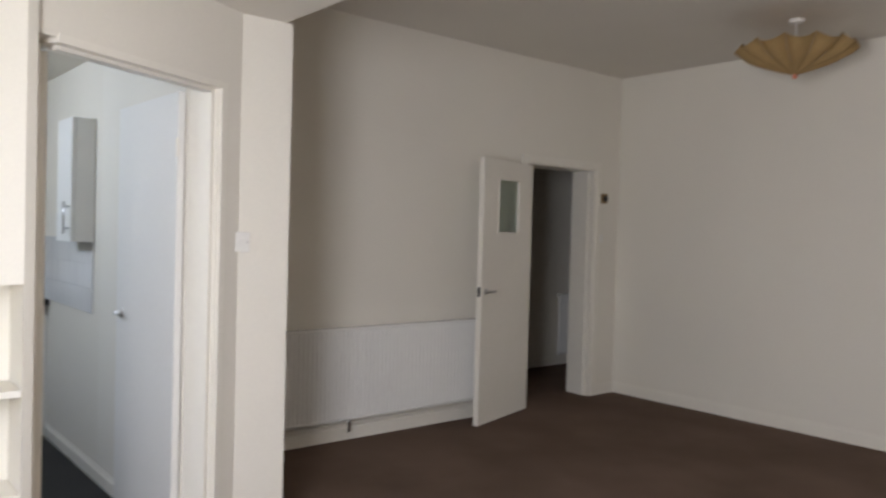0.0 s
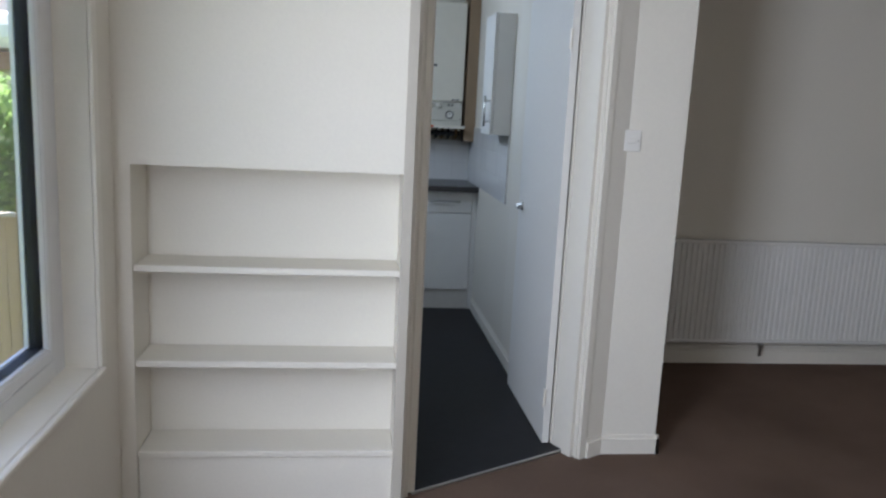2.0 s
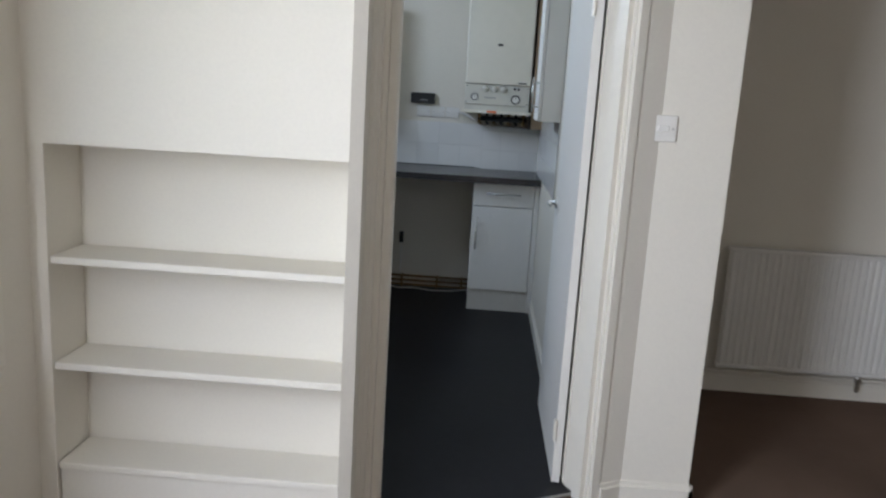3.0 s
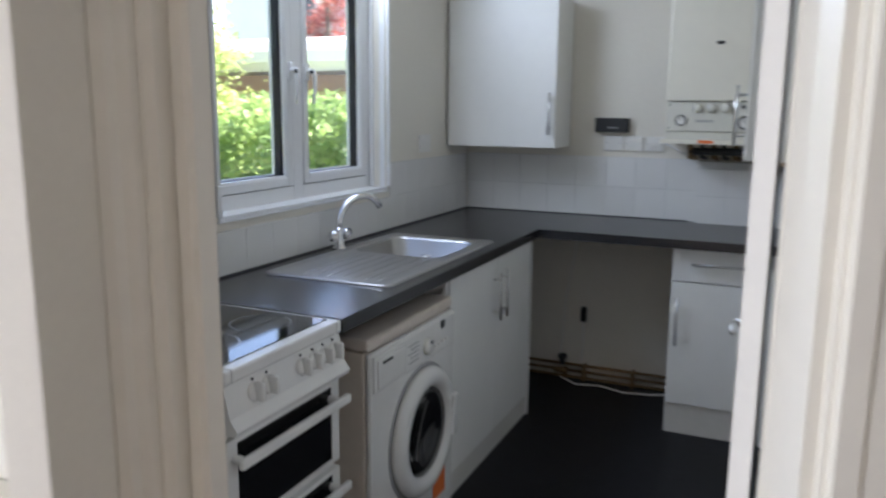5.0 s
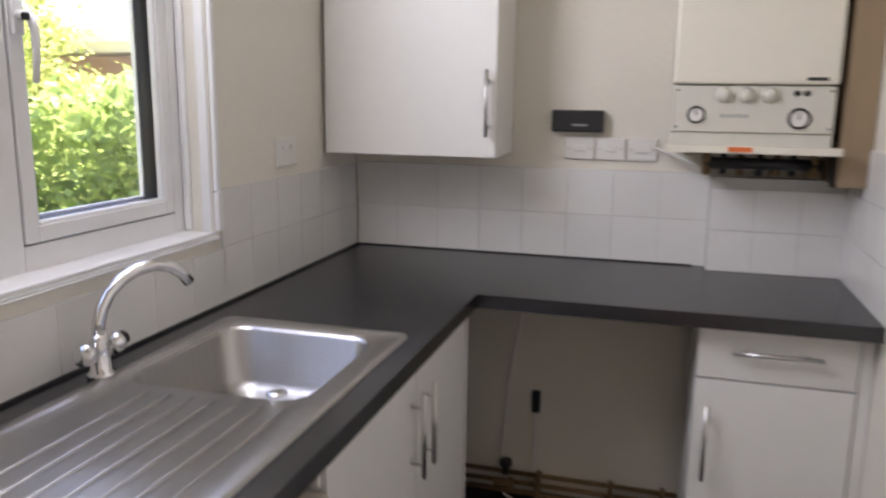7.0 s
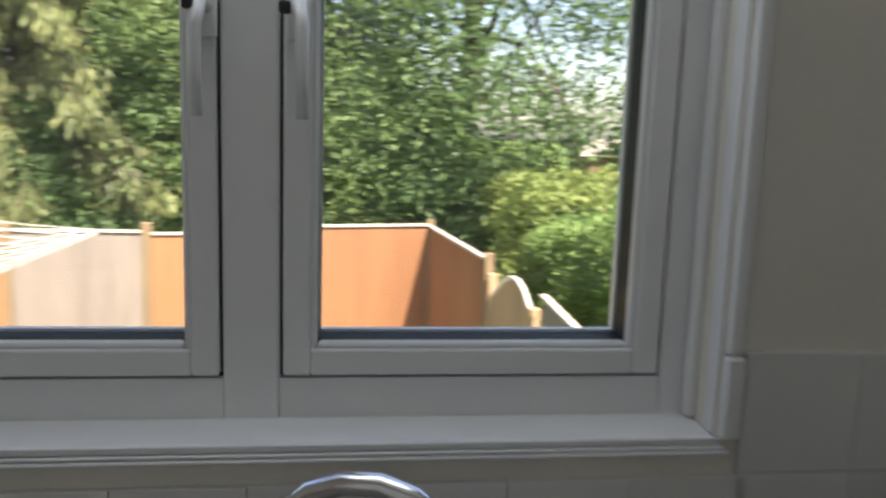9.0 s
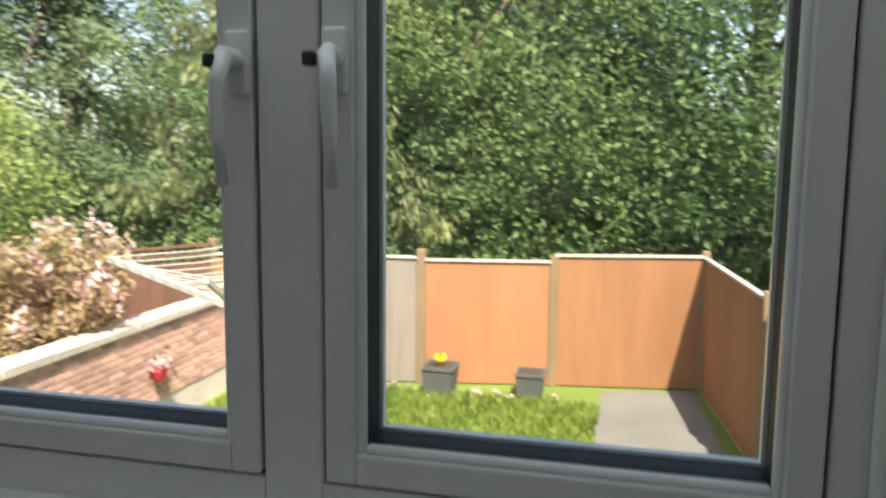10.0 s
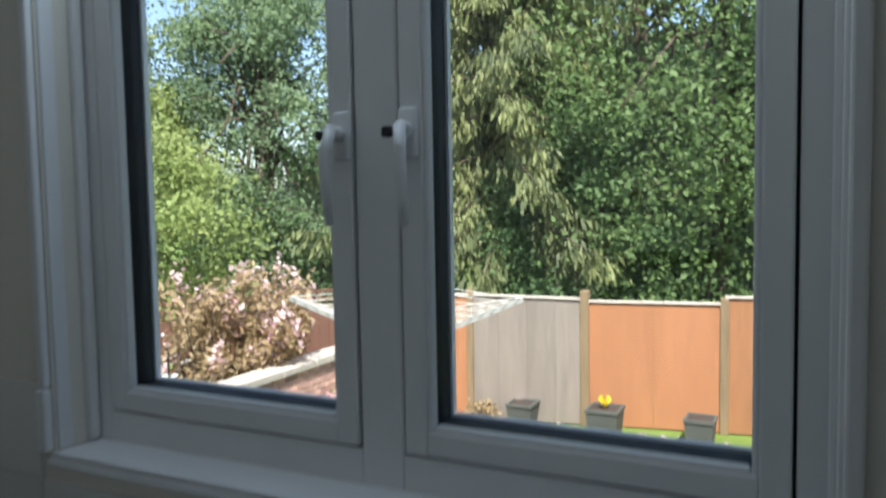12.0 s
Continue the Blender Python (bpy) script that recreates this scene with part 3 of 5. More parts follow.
def sink(x0, y0, x1, y1, z):
    top = thing("sink", ((x0 + x1) / 2, (y0 + y1) / 2, z), "stainless steel inset sink with a ribbed drainer", "sink")
    bm = bmesh.new()
    seg = 6
    levels = [(rounded(x0, y0, x1, y1, 0.03, seg), z + 0.001), (rounded(x0 + 0.002, y0 + 0.002, x1 - 0.002, y1 - 0.002, 0.03, seg), z + 0.007),
              (rounded(x0 + 0.012, y0 + 0.012, x1 - 0.012, y1 - 0.012, 0.025, seg), z + 0.005),
              (rounded(XB[0] - 0.004, YB[0] - 0.004, XB[1] + 0.004, YB[1] + 0.004, 0.06, seg), z + 0.004),
              (rounded(XB[0] + 0.004, YB[0] + 0.004, XB[1] - 0.004, YB[1] - 0.004, 0.06, seg), z - 0.006),
              (rounded(XB[0] + 0.015, YB[0] + 0.015, XB[1] - 0.015, YB[1] - 0.015, 0.06, seg), z - 0.125),
              (rounded(XB[0] + 0.04, YB[0] + 0.04, XB[1] - 0.04, YB[1] - 0.04, 0.05, seg), z - 0.145),
              (rounded(XB[0] + 0.16, YB[0] + 0.17, XB[1] - 0.16, YB[1] - 0.17, 0.02, seg), z - 0.150)]
    rings = [[bm.verts.new((px, py, h)) for px, py in pts] for pts, h in levels]
    for a, b in zip(rings, rings[1:]):
        for i in range(len(a)):
            bm.faces.new((a[i], a[(i + 1) % len(a)], b[(i + 1) % len(a)], b[i]))
    bm.faces.new(rings[-1])
    bmesh.ops.recalc_face_normals(bm, faces=bm.faces)
    part("basin", bm, M_STEEL, top, smooth=True)
    for k in range(7):
        xr = x0 + 0.130 + k * 0.046
        part("rib", tube(bmesh.new(), [(xr, y0 + 0.05, z + 0.002), (xr, y0 + 0.08, z + 0.0040), (xr, YB[0] - 0.07, z + 0.0040), (xr, YB[0] - 0.035, z + 0.002)], 0.0036, 8), M_STEEL, top, smooth=True)
    part("overflow", lathe(bmesh.new(), (XB[1] - 0.06, YB[0] + 0.03, z + 0.003), (0, 0, 1), [(0, 0.02), (0.003, 0.018), (0.005, 0.008)], 16), M_CHROME, top, smooth=True)
    part("waste", lathe(bmesh.new(), ((XB[0] + XB[1]) / 2, (YB[0] + YB[1]) / 2, z - 0.149), (0, 0, 1), [(0, 0.035), (0.004, 0.033), (0.005, 0.02), (0.002, 0.015)], 20), M_CHROME, top, smooth=True)


sink(0.085, 2.025, 0.560, 2.965, WT1)


def mixer_tap(x, y, z):
    top = thing("mixer_tap", (x, y, z), "chrome swan-neck kitchen mixer tap with two heads", "tap")
    part("body", lathe(bmesh.new(), (x, y, z), (0, 0, 1), [(0, 0.027), (0.008, 0.027), (0.012, 0.020), (0.05, 0.019), (0.07, 0.017), (0.085, 0.013)], 20), M_CHROME, top, smooth=True)
    curve = ((0.001, 0.105), (0.010, 0.132), (0.028, 0.160), (0.055, 0.182), (0.090, 0.196), (0.128, 0.199), (0.162, 0.190), (0.188, 0.172), (0.205, 0.150))
    pts = [(x + 0.36 * a, y + 0.93 * a, z + b) for a, b in curve]
    part("spout", tube(bmesh.new(), [(x, y, z + 0.07)] + pts, 0.0125, 14), M_CHROME, top, smooth=True)
    for s in (-1, 1):
        h = bmesh.new()
        tube(h, [(x, y, z + 0.035), (x, y + s * 0.03, z + 0.052)], 0.012, 12)
        lathe(h, (x, y + s * 0.028, z + 0.050), (0.25, s, 0.35), [(0, 0.013), (0.006, 0.020), (0.024, 0.022), (0.030, 0.016)], 12)
        head = part("tap_head", h, M_CHROME, top, smooth=True)
        if s > 0:
            part("cap", lathe(bmesh.new(), (x + 0.007, y + 0.0555, z + 0.0605), (0.25, 1, 0.35), [(0, 0.015), (0.008, 0.014), (0.012, 0.009)], 12), M_BLACK, head, "black end cap", True)


mixer_tap(0.078, 2.52, WT1 + 0.004)


# ---- cabinets ----
def bar_handle(bm, p, q, out, r=0.006):
    """A straight bar handle from p to q on two pegs, standing out by the vector out."""
    p, q, out = Vector(p), Vector(q), Vector(out)
    tube(bm, [p + out, q + out], r, 10)
    for f in (0.16, 0.84):
        s = p.lerp(q, f)
        tube(bm, [s, s + out], r * 0.75, 8)
    return bm


def base_unit():
    top = thing("base_unit", (0.3, 2.9, 0), "white laminate sink cupboard with two doors", "kitchen cabinet")
    part("body", boxes((0.02, 2.440, 0.10, 0.565, 2.458, 0.863), (0.02, 3.352, 0.10, 0.565, 3.370, 0.863), (0.02, 2.458, 0.10, 0.56, 3.352, 0.118), (0.02, 2.458, 0.118, 0.03, 3.352, 0.7)), M_UNIT, top)
    part("end_panel", boxes((0.02, 3.372, 0.0, 0.588, 3.390, 0.863), bevel=0.001), M_UNIT, top)
    part("plinth", boxes((0.562, 2.44, 0.0, 0.578, 3.37, 0.10)), M_PLINTH, top)
    for y0, y1, hy in ((2.442, 2.927, 2.892), (2.930, 3.366, 2.972)):
        d = part("door", boxes((0.567, y0, 0.104, 0.585, y1, 0.855), bevel=0.002), M_UNIT, top)
        part("handle", bar_handle(bmesh.new(), (0.585, hy, 0.595), (0.585, hy, 0.795), (0.030, 0, 0)), M_HANDLE, d, "satin steel bar handle", True)


base_unit()


def drawer_unit():
    top = thing("drawer_unit", (1.41, 3.7, 0), "white laminate base unit with a drawer over a door", "kitchen cabinet")
    part("body", boxes((1.212, 3.462, 0.10, 1.23, 3.98, 0.863), (1.592, 3.462, 0.10, 1.61, 3.98, 0.863), (1.23, 3.47, 0.10, 1.592, 3.98, 0.118)), M_UNIT, top)
    part("end_panel", boxes((1.612, 3.448, 0.0, 1.643, 3.98, 0.863)), M_UNIT, top)
    part("plinth", boxes((1.214, 3.456, 0.0, 1.610, 3.4615, 0.146), (1.214, 3.4615, 0, 1.232, 3.98, 0.0985)), M_PLINTH, top)
    d = part("drawer", boxes((1.214, 3.444, 0.712, 1.608, 3.462, 0.858), bevel=0.002), M_UNIT, top)
    part("handle", bar_handle(bmesh.new(), (1.300, 3.444, 0.795), (1.520, 3.444, 0.795), (0, -0.030, 0)), M_HANDLE, d, "satin steel bar handle", True)
    d = part("door", boxes((1.214, 3.444, 0.148, 1.608, 3.462, 0.707), bevel=0.002), M_UNIT, top)
    part("handle", bar_handle(bmesh.new(), (1.246, 3.444, 0.425), (1.246, 3.444, 0.640), (0, -0.030, 0)), M_HANDLE, d, "satin steel bar handle", True)


drawer_unit()
corner = thing("wall_cabinet", (0.29, 3.85, 1.262), "white laminate wall cabinet in the kitchen corner", "wall cabinet")
part("body", boxes((0.014, 3.720, 1.262, 0.584, 3.998, 1.985), bevel=0.001), M_UNIT, corner)
cd = part("door", boxes((0.016, 3.700, 1.262, 0.586, 3.718, 1.985), bevel=0.002), M_UNIT, corner)
part("handle", bar_handle(bmesh.new(), (0.562, 3.700, 1.328), (0.562, 3.700, 1.530), (0, -0.030, 0)), M_HANDLE, cd, "satin steel bar handle", True)
side = thing("wall_cabinet", (1.57, 2.6, 1.305), "slim white laminate wall cabinet on the side wall", "wall cabinet")
part("body", boxes((1.540, 2.43, 1.305, K_R - 0.002, 2.73, 1.985), bevel=0.001), M_UNIT, side)
sd = part("door", boxes((1.522, 2.43, 1.305, 1.538, 2.73, 1.985), bevel=0.002), M_UNIT, side)
part("handle", bar_handle(bmesh.new(), (1.522, 2.465, 1.35), (1.522, 2.465, 1.525), (-0.030, 0, 0)), M_HANDLE, sd, "satin steel bar handle", True)
near = thing("base_unit", (0.3, 0.97, 0), "white laminate base unit beside the cooker", "kitchen cabinet")
part("body", boxes((0.02, 0.755, 0.10, 0.562, 1.180, 0.842)), M_UNIT, near)
nd = part("door", boxes((0.564, 0.757, 0.104, 0.582, 1.178, 0.838), bevel=0.002), M_UNIT, near)
part("plinth", boxes((0.50, 0.757, 0, 0.518, 1.178, 0.098)), M_PLINTH, near)


# ---- cooker ----
def cooker(y0, y1):
    top = thing("cooker", (0.32, (y0 + y1) / 2, 0), "white freestanding electric cooker with a black ceramic hob", "cooker")
    part("body", boxes((0.03, y0 + 0.004, 0.02, 0.588, y1 - 0.004, 0.868), bevel=0.004), M_ENAMEL, top)
    rim = boxes((0.02, y0, 0.872, 0.615, y0 + 0.022, 0.905), (0.02, y1 - 0.022, 0.872, 0.615, y1, 0.905), (0.02, y0 + 0.022, 0.872, 0.05, y1 - 0.022, 0.905), (0.575, y0 + 0.022, 0.872, 0.615, y1 - 0.022, 0.905), bevel=0.006)
    box(rim, 0.05, y0 + 0.022, 0.868, 0.575, y1 - 0.022, 0.896)
    part("hob_frame", rim, M_ENAMEL, top)
    part("hob", boxes((0.044, y0 + 0.017, 0.8965, 0.582, y1 - 0.017, 0.9075), bevel=0.002), M_GLASSK, top, "black ceramic glass hob")
    w = (y1 - y0)
    for cx, cy, r in ((0.43, y0 + w * 0.27, 0.098), (0.45, y0 + w * 0.73, 0.078), (0.18, y0 + w * 0.27, 0.078), (0.19, y0 + w * 0.72, 0.098)):
        bm = bmesh.new()
        inner, outer = [], []
        for k in range(48):
            a = 2 * math.pi * k / 48
            inner.append(bm.verts.new((cx + (r - 0.003) * math.cos(a), cy + (r - 0.003) * math.sin(a), 0.9079)))
            outer.append(bm.verts.new((cx + r * math.cos(a), cy + r * math.sin(a), 0.9079)))
        for k in range(48):
            bm.faces.new((inner[k], inner[(k + 1) % 48], outer[(k + 1) % 48], outer[k]))
        part("hob_ring", bm, M_RING, top, "pale printed cooking ring")
    fascia = bmesh.new()
    a = [fascia.verts.new((x, y0 + 0.002, z)) for x, z in ((0.588, 0.872), (0.606, 0.870), (0.622, 0.800), (0.640, 0.775), (0.636, 0.765), (0.588, 0.765))]
    b = [fascia.verts.new((v.co.x, y1 - 0.002, v.co.z)) for v in a]
    fascia.faces.new(a)
    fascia.faces.new(b[::-1])
    for i in range(6):
        fascia.faces.new((a[i], b[i], b[(i + 1) % 6], a[(i + 1) % 6]))
    bmesh.ops.recalc_face_normals(fascia, faces=fascia.faces)
    part("control_panel", fascia, M_ENAMEL, top)
    for f in (0.20, 0.31, 0.60, 0.71, 0.81, 0.91):
        y = y0 + w * f
        k = bmesh.new()
        lathe(k, (0.612, y, 0.832), (1, 0, 0.22), [(0, 0.022), (0.006, 0.021), (0.010, 0.016), (0.012, 0.012)], 20)
        box(k, 0.618, y - 0.006, 0.815, 0.645, y + 0.006, 0.857, bevel=0.004)
        knob = part("knob", k, M_ENAMEL, top, "white control knob", True)
        part("mark", lathe(bmesh.new(), (0.612, y, 0.862), (1, 0, 0.22), [(-0.002, 0.003), (0.0015, 0.003)], 8), M_BLACK, knob)
    for z0, z1 in ((0.520, 0.745), (0.10, 0.500)):
        d = part("oven_door", boxes((0.590, y0 + 0.006, z0, 0.606, y0 + 0.040, z1), (0.590, y1 - 0.040, z0, 0.606, y1 - 0.006, z1), (0.590, y0 + 0.040, z1 - 0.012, 0.606, y1 - 0.040, z1), (0.590, y0 + 0.040, z0, 0.606, y1 - 0.040, z0 + 0.012)), M_ENAMEL, top)
        part("door_glass", boxes((0.592, y0 + 0.040, z0 + 0.012, 0.603, y1 - 0.040, z1 - 0.012)), M_GLASSK, d, "black oven door glass")
        hz = z1 - 0.035
        h = boxes((0.630, y0 + 0.01, hz - 0.024, 0.646, y1 - 0.005, hz), bevel=0.005)
        for yy in (y0 + 0.03, y1 - 0.045):
            tube(h, [(0.602, yy, hz - 0.010), (0.632, yy, hz - 0.012)], 0.011, 10)
        part("handle", h, M_ENAMEL, d, "white bar handle")
    lab = part("energy_label", boxes((0.6045, y0 + w * 0.62, 0.20, 0.6055, y0 + w * 0.82, 0.42)), M_PLASTIC, top, "white energy label sticker")
    part("label_bar", boxes((0.606, y0 + w * 0.64, 0.33, 0.6065, y0 + w * 0.70, 0.35)), M_GREENLABEL, lab)
    part("label_bar", boxes((0.606, y0 + w * 0.64, 0.25, 0.6065, y0 + w * 0.74, 0.275)), M_ORANGE, lab)
    part("foot_panel", boxes((0.56, y0 + 0.01, 0.0, 0.588, y1 - 0.01, 0.09)), M_BLACK, top)


cooker(1.200, 1.660)


# ---- washing machine ----
def washing_machine(y0, y1, h):
    top = thing("washing_machine", (0.32, (y0 + y1) / 2, 0), "white front-loading washing machine under the worktop", "washing machine")
    part("side", boxes((0.03, y0, 0.012, 0.585, y1, h - 0.04), bevel=0.006), M_TANSIDE, top, "beige tinted cabinet")
    part("lid", boxes((0.03, y0, h - 0.038, 0.600, y1, h), bevel=0.010), M_TANSIDE, top)
    part("front", boxes((0.586, y0 + 0.002, 0.012, 0.606, y1 - 0.002, h - 0.045), bevel=0.008), M_ENAMEL, top)
    part("control_panel", boxes((0.604, y0 + 0.012, h - 0.165, 0.614, y1 - 0.012, h - 0.052), bevel=0.005), M_ENAMEL, top)
    part("drawer", boxes((0.612, y0 + 0.025, h - 0.155, 0.620, y0 + 0.20, h - 0.065), bevel=0.006), M_ENAMEL, top)
    part("badge", boxes((0.620, y0 + 0.05, h - 0.082, 0.6215, y0 + 0.11, h - 0.074)), M_BLACK, top)
    part("display", boxes((0.613, y1 - 0.13, h - 0.085, 0.6155, y1 - 0.10, h - 0.058)), M_BLACK, top)
    part("dial", lathe(bmesh.new(), (0.613, y0 + 0.36, h - 0.115), (1, 0, 0), [(0, 0.030), (0.012, 0.028), (0.018, 0.022)], 24), M_ENAMEL, top, smooth=True)
    part("dial_mark", boxes((0.630, y0 + 0.352, h - 0.105, 0.632, y0 + 0.372, h - 0.095)), M_BLACK, top)
    for k in range(4):
        yy = y0 + 0.425 + k * 0.03
        part("button", lathe(bmesh.new(), (0.613, yy, h - 0.13), (1, 0, 0), [(0, 0.008), (0.005, 0.007)], 10), M_PLASTIC, top)
    for k in range(5):
        part("print_line", boxes((0.6141, y0 + 0.225 + 0.018 * (k % 2), h - 0.14 + k * 0.014, 0.6146, y0 + 0.30, h - 0.136 + k * 0.014)), M_RING, top)
    cy, cz = (y0 + y1) / 2 + 0.035, 0.40
    part("door_trim", lathe(bmesh.new(), (0.604, cy, cz), (1, 0, 0), [(0, 0.232), (0.004, 0.230), (0.005, 0.222)], 40), M_RING, top, "grey ring round the door", True)
    door = part("door", lathe(bmesh.new(), (0.606, cy, cz), (1, 0, 0), [(0.004, 0.218), (0.020, 0.216), (0.036, 0.200), (0.040, 0.180), (0.036, 0.160), (0.020, 0.150), (0.0, 0.148)], 48), M_ENAMEL, top, "white porthole door ring", True)
    part("door_glass", lathe(bmesh.new(), (0.612, cy, cz), (1, 0, 0), [(0.0, 0.149), (0.014, 0.149), (0.010, 0.12), (-0.01, 0.08), (-0.018, 0.0)], 40), M_GLASSK, door, "dark porthole glass", True)
    part("door_handle", boxes((0.640, cy + 0.165, cz - 0.075, 0.652, cy + 0.205, cz + 0.075), bevel=0.005), M_ENAMEL, door)
    part("sticker", boxes((0.606, y1 - 0.17, 0.10, 0.6075, y1 - 0.07, 0.24)), M_ORANGE, top, "orange warning sticker")
    part("foot_panel", boxes((0.57, y0 + 0.01, 0.0, 0.585, y1 - 0.01, 0.012)), M_BLACK, top)


washing_machine(1.825, 2.425, 0.80)
solid("filler_panel", boxes((0.560, 2.427, 0.80, 0.575, 2.438, 0.863)), M_UNIT, "narrow white filler strip beside the washing machine", "panel")


# ---- boiler and wall fittings ----
def boiler():
    x0, x1, y0, y1 = 1.105, 1.545, 3.725, 3.998
    top = thing("boiler", ((x0 + x1) / 2, 3.86, 1.21), "cream wall-hung gas boiler with an open control flap", "boiler")
    part("case", boxes((x0, y0, 1.492, x1, y1, 2.20), bevel=0.008), M_CREAM, top)
    part("spot", boxes((x0 + 0.205, y0 - 0.002, 1.742, x0 + 0.238, y0, 1.757)), M_BLACK, top, "small dark sight glass")
    part("badge", boxes((x1 - 0.085, y0 - 0.002, 1.503, x1 - 0.03, y0, 1.512)), M_BLACK, top)
    pan = part("control_panel", boxes((x0 + 0.004, y0 + 0.012, 1.356, x1 - 0.004, y1, 1.488), bevel=0.003), M_PANEL, top, "grey control panel with dials")
    yp = y0 + 0.012
    for cx, cz, r in ((0.068, 1.405, 0.025), (0.345, 1.398, 0.030)):
        g = part("gauge", lathe(bmesh.new(), (x0 + cx, yp, cz), (0, -1, 0), [(0, r), (0.006, r), (0.007, r * 0.8), (0.003, r * 0.78)], 24), M_BLACK, pan, "round black-rimmed dial", True)
        part("gauge_face", lathe(bmesh.new(), (x0 + cx, yp - 0.0032, cz), (0, -1, 0), [(0, r * 0.77), (0.001, r * 0.76)], 20), M_PLASTIC, pan)
        part("needle", boxes((x0 + cx - 0.002, yp - 0.006, cz - 0.002, x0 + cx + 0.002, yp - 0.004, cz + r * 0.6)), M_BLACK, pan)
    for k in range(3):
        kx = x0 + 0.14 + 0.062 * k
        part("knob", lathe(bmesh.new(), (kx, yp, 1.462), (0, -1, 0), [(0, 0.023), (0.004, 0.023), (0.012, 0.018), (0.018, 0.016)], 20), M_PANEL, pan, smooth=True)
    for k in range(2):
        part("lamp", lathe(bmesh.new(), (x0 + 0.335 + 0.026 * k, yp, 1.468), (0, -1, 0), [(0, 0.009), (0.003, 0.008)], 12), M_BLACK, pan)
    for k in range(5):
        part("print_bar", boxes((x0 + 0.135 + 0.016 * k, yp - 0.001, 1.398, x0 + 0.146 + 0.016 * k, yp, 1.408)), M_RING, pan)
    for sx in (0.014, 0.425):
        for sz in (1.37, 1.475):
            part("screw", lathe(bmesh.new(), (x0 + sx, yp, sz), (0, -1, 0), [(0, 0.004), (0.002, 0.003)], 8), M_BLACK, pan)
    flap = bmesh.new()
    box(flap, x0 - 0.01, y0 - 0.060, 1.300, x1 + 0.012, y0 + 0.03, 1.306)
    box(flap, x0 - 0.01, y0 - 0.068, 1.300, x1 + 0.012, y0 - 0.060, 1.322, bevel=0.002)
    fl = part("flap", flap, M_CREAM, top, "cream hinged flap hanging open")
    part("sticker", boxes((x0 + 0.158, y0 - 0.0695, 1.305, x0 + 0.222, y0 - 0.0682, 1.319)), M_ORANGE, fl, "small orange sticker")
    part("tray", boxes((x0 + 0.004, y0 + 0.02, 1.30, x1 - 0.004, y1, 1.354)), M_PANEL, top)
    for k in range(7):
        px = x0 + 0.11 + 0.05 * k
        part("pipe", tube(bmesh.new(), [(px, y0 + 0.08 + 0.03 * (k % 3), 1.30), (px, y0 + 0.08 + 0.03 * (k % 3), 1.235), (px + 0.01, y1 - 0.02, 1.222)], 0.009 if k % 2 else 0.012, 8), M_BLACK if k % 2 else M_COPPER, top, smooth=True)
    part("pipe", tube(bmesh.new(), [(x0 + 0.10, y0 + 0.09, 1.262), (x0 + 0.43, y0 + 0.09, 1.262)], 0.018, 10), M_BLACK, top, smooth=True)
    part("pipe", tube(bmesh.new(), [(x1 + 0.02, y0 + 0.06, 1.335), (x1 + 0.02, y0 + 0.06, 1.205)], 0.012, 10), M_BLACK, top, smooth=True)
    part("cable", tube(bmesh.new(), [(x0 - 0.04, y1 - 0.01, 1.29), (x0 + 0.02, y0 + 0.15, 1.275), (x0 + 0.09, y0 + 0.1, 1.245)], 0.004, 6), M_PLASTIC, top)


boiler()
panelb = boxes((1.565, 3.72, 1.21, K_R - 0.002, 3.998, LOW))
solid("boiler_side_panel", panelb, M_BOARD, "brown board strip beside the boiler, its shadow put into the colour", "panel")
ctl = thing("heating_control", (0.805, 3.99, 1.335), "black plastic control box on the kitchen wall", "control box")
cb = boxes((0.722, 3.955, 1.338, 0.892, 3.999, 1.410), bevel=0.005)
part("case", cb, M_BLACK, ctl)
part("print_bar", boxes((0.79, 3.9538, 1.358, 0.84, 3.9548, 1.364)), M_RING, ctl)
for k, x in enumerate((0.815, 0.918, 1.020)):
    plate("socket", x, 3.999, 1.283, 0.096, 0.074, 'y', "white plastic switch plate under the control box", "socket", rockers=1)
plate("double_socket", 0.0, 3.44, 1.281, 0.125, 0.085, 'x', "white double socket on the window wall", "socket", rockers=2)
structure("wall_boxing", boxes((1.242, 3.94, 0.905, K_R - 0.001, 3.998, 1.207)), M_GROUT, "boxed-out tiled section of wall under the boiler")

pipes = thing("floor_pipes", (0.9, 3.93, 0), "tarnished copper pipes along the bottom of the wall", "pipes")
for z, yy in ((0.020, 3.945), (0.048, 3.965), (0.078, 3.98)):
    part("pipe", tube(bmesh.new(), [(0.40, yy, z), (1.21, yy, z)], 0.0085, 8), M_COPPER, pipes, smooth=True)
part("fitting", lathe(bmesh.new(), (0.56, 3.95, 0.048), (1, 0, 0), [(0, 0.016), (0.05, 0.016), (0.05, 0.022), (0.07, 0.022)], 12), M_COPPER, pipes)
part("cable", tube(bmesh.new(), [(0.60, 3.92, 0.02), (0.7, 3.86, 0.012), (0.82, 3.89, 0.012), (0.95, 3.84, 0.012), (1.1, 3.87, 0.012), (1.2, 3.90, 0.02)], 0.005, 6), M_PLASTIC, pipes)
for x in (0.72, 0.98, 1.16):
    part("clip", boxes((x - 0.008, 3.935, 0.0, x + 0.008, 3.998, 0.092), bevel=0.003), M_COPPER, pipes, "small pipe clip")
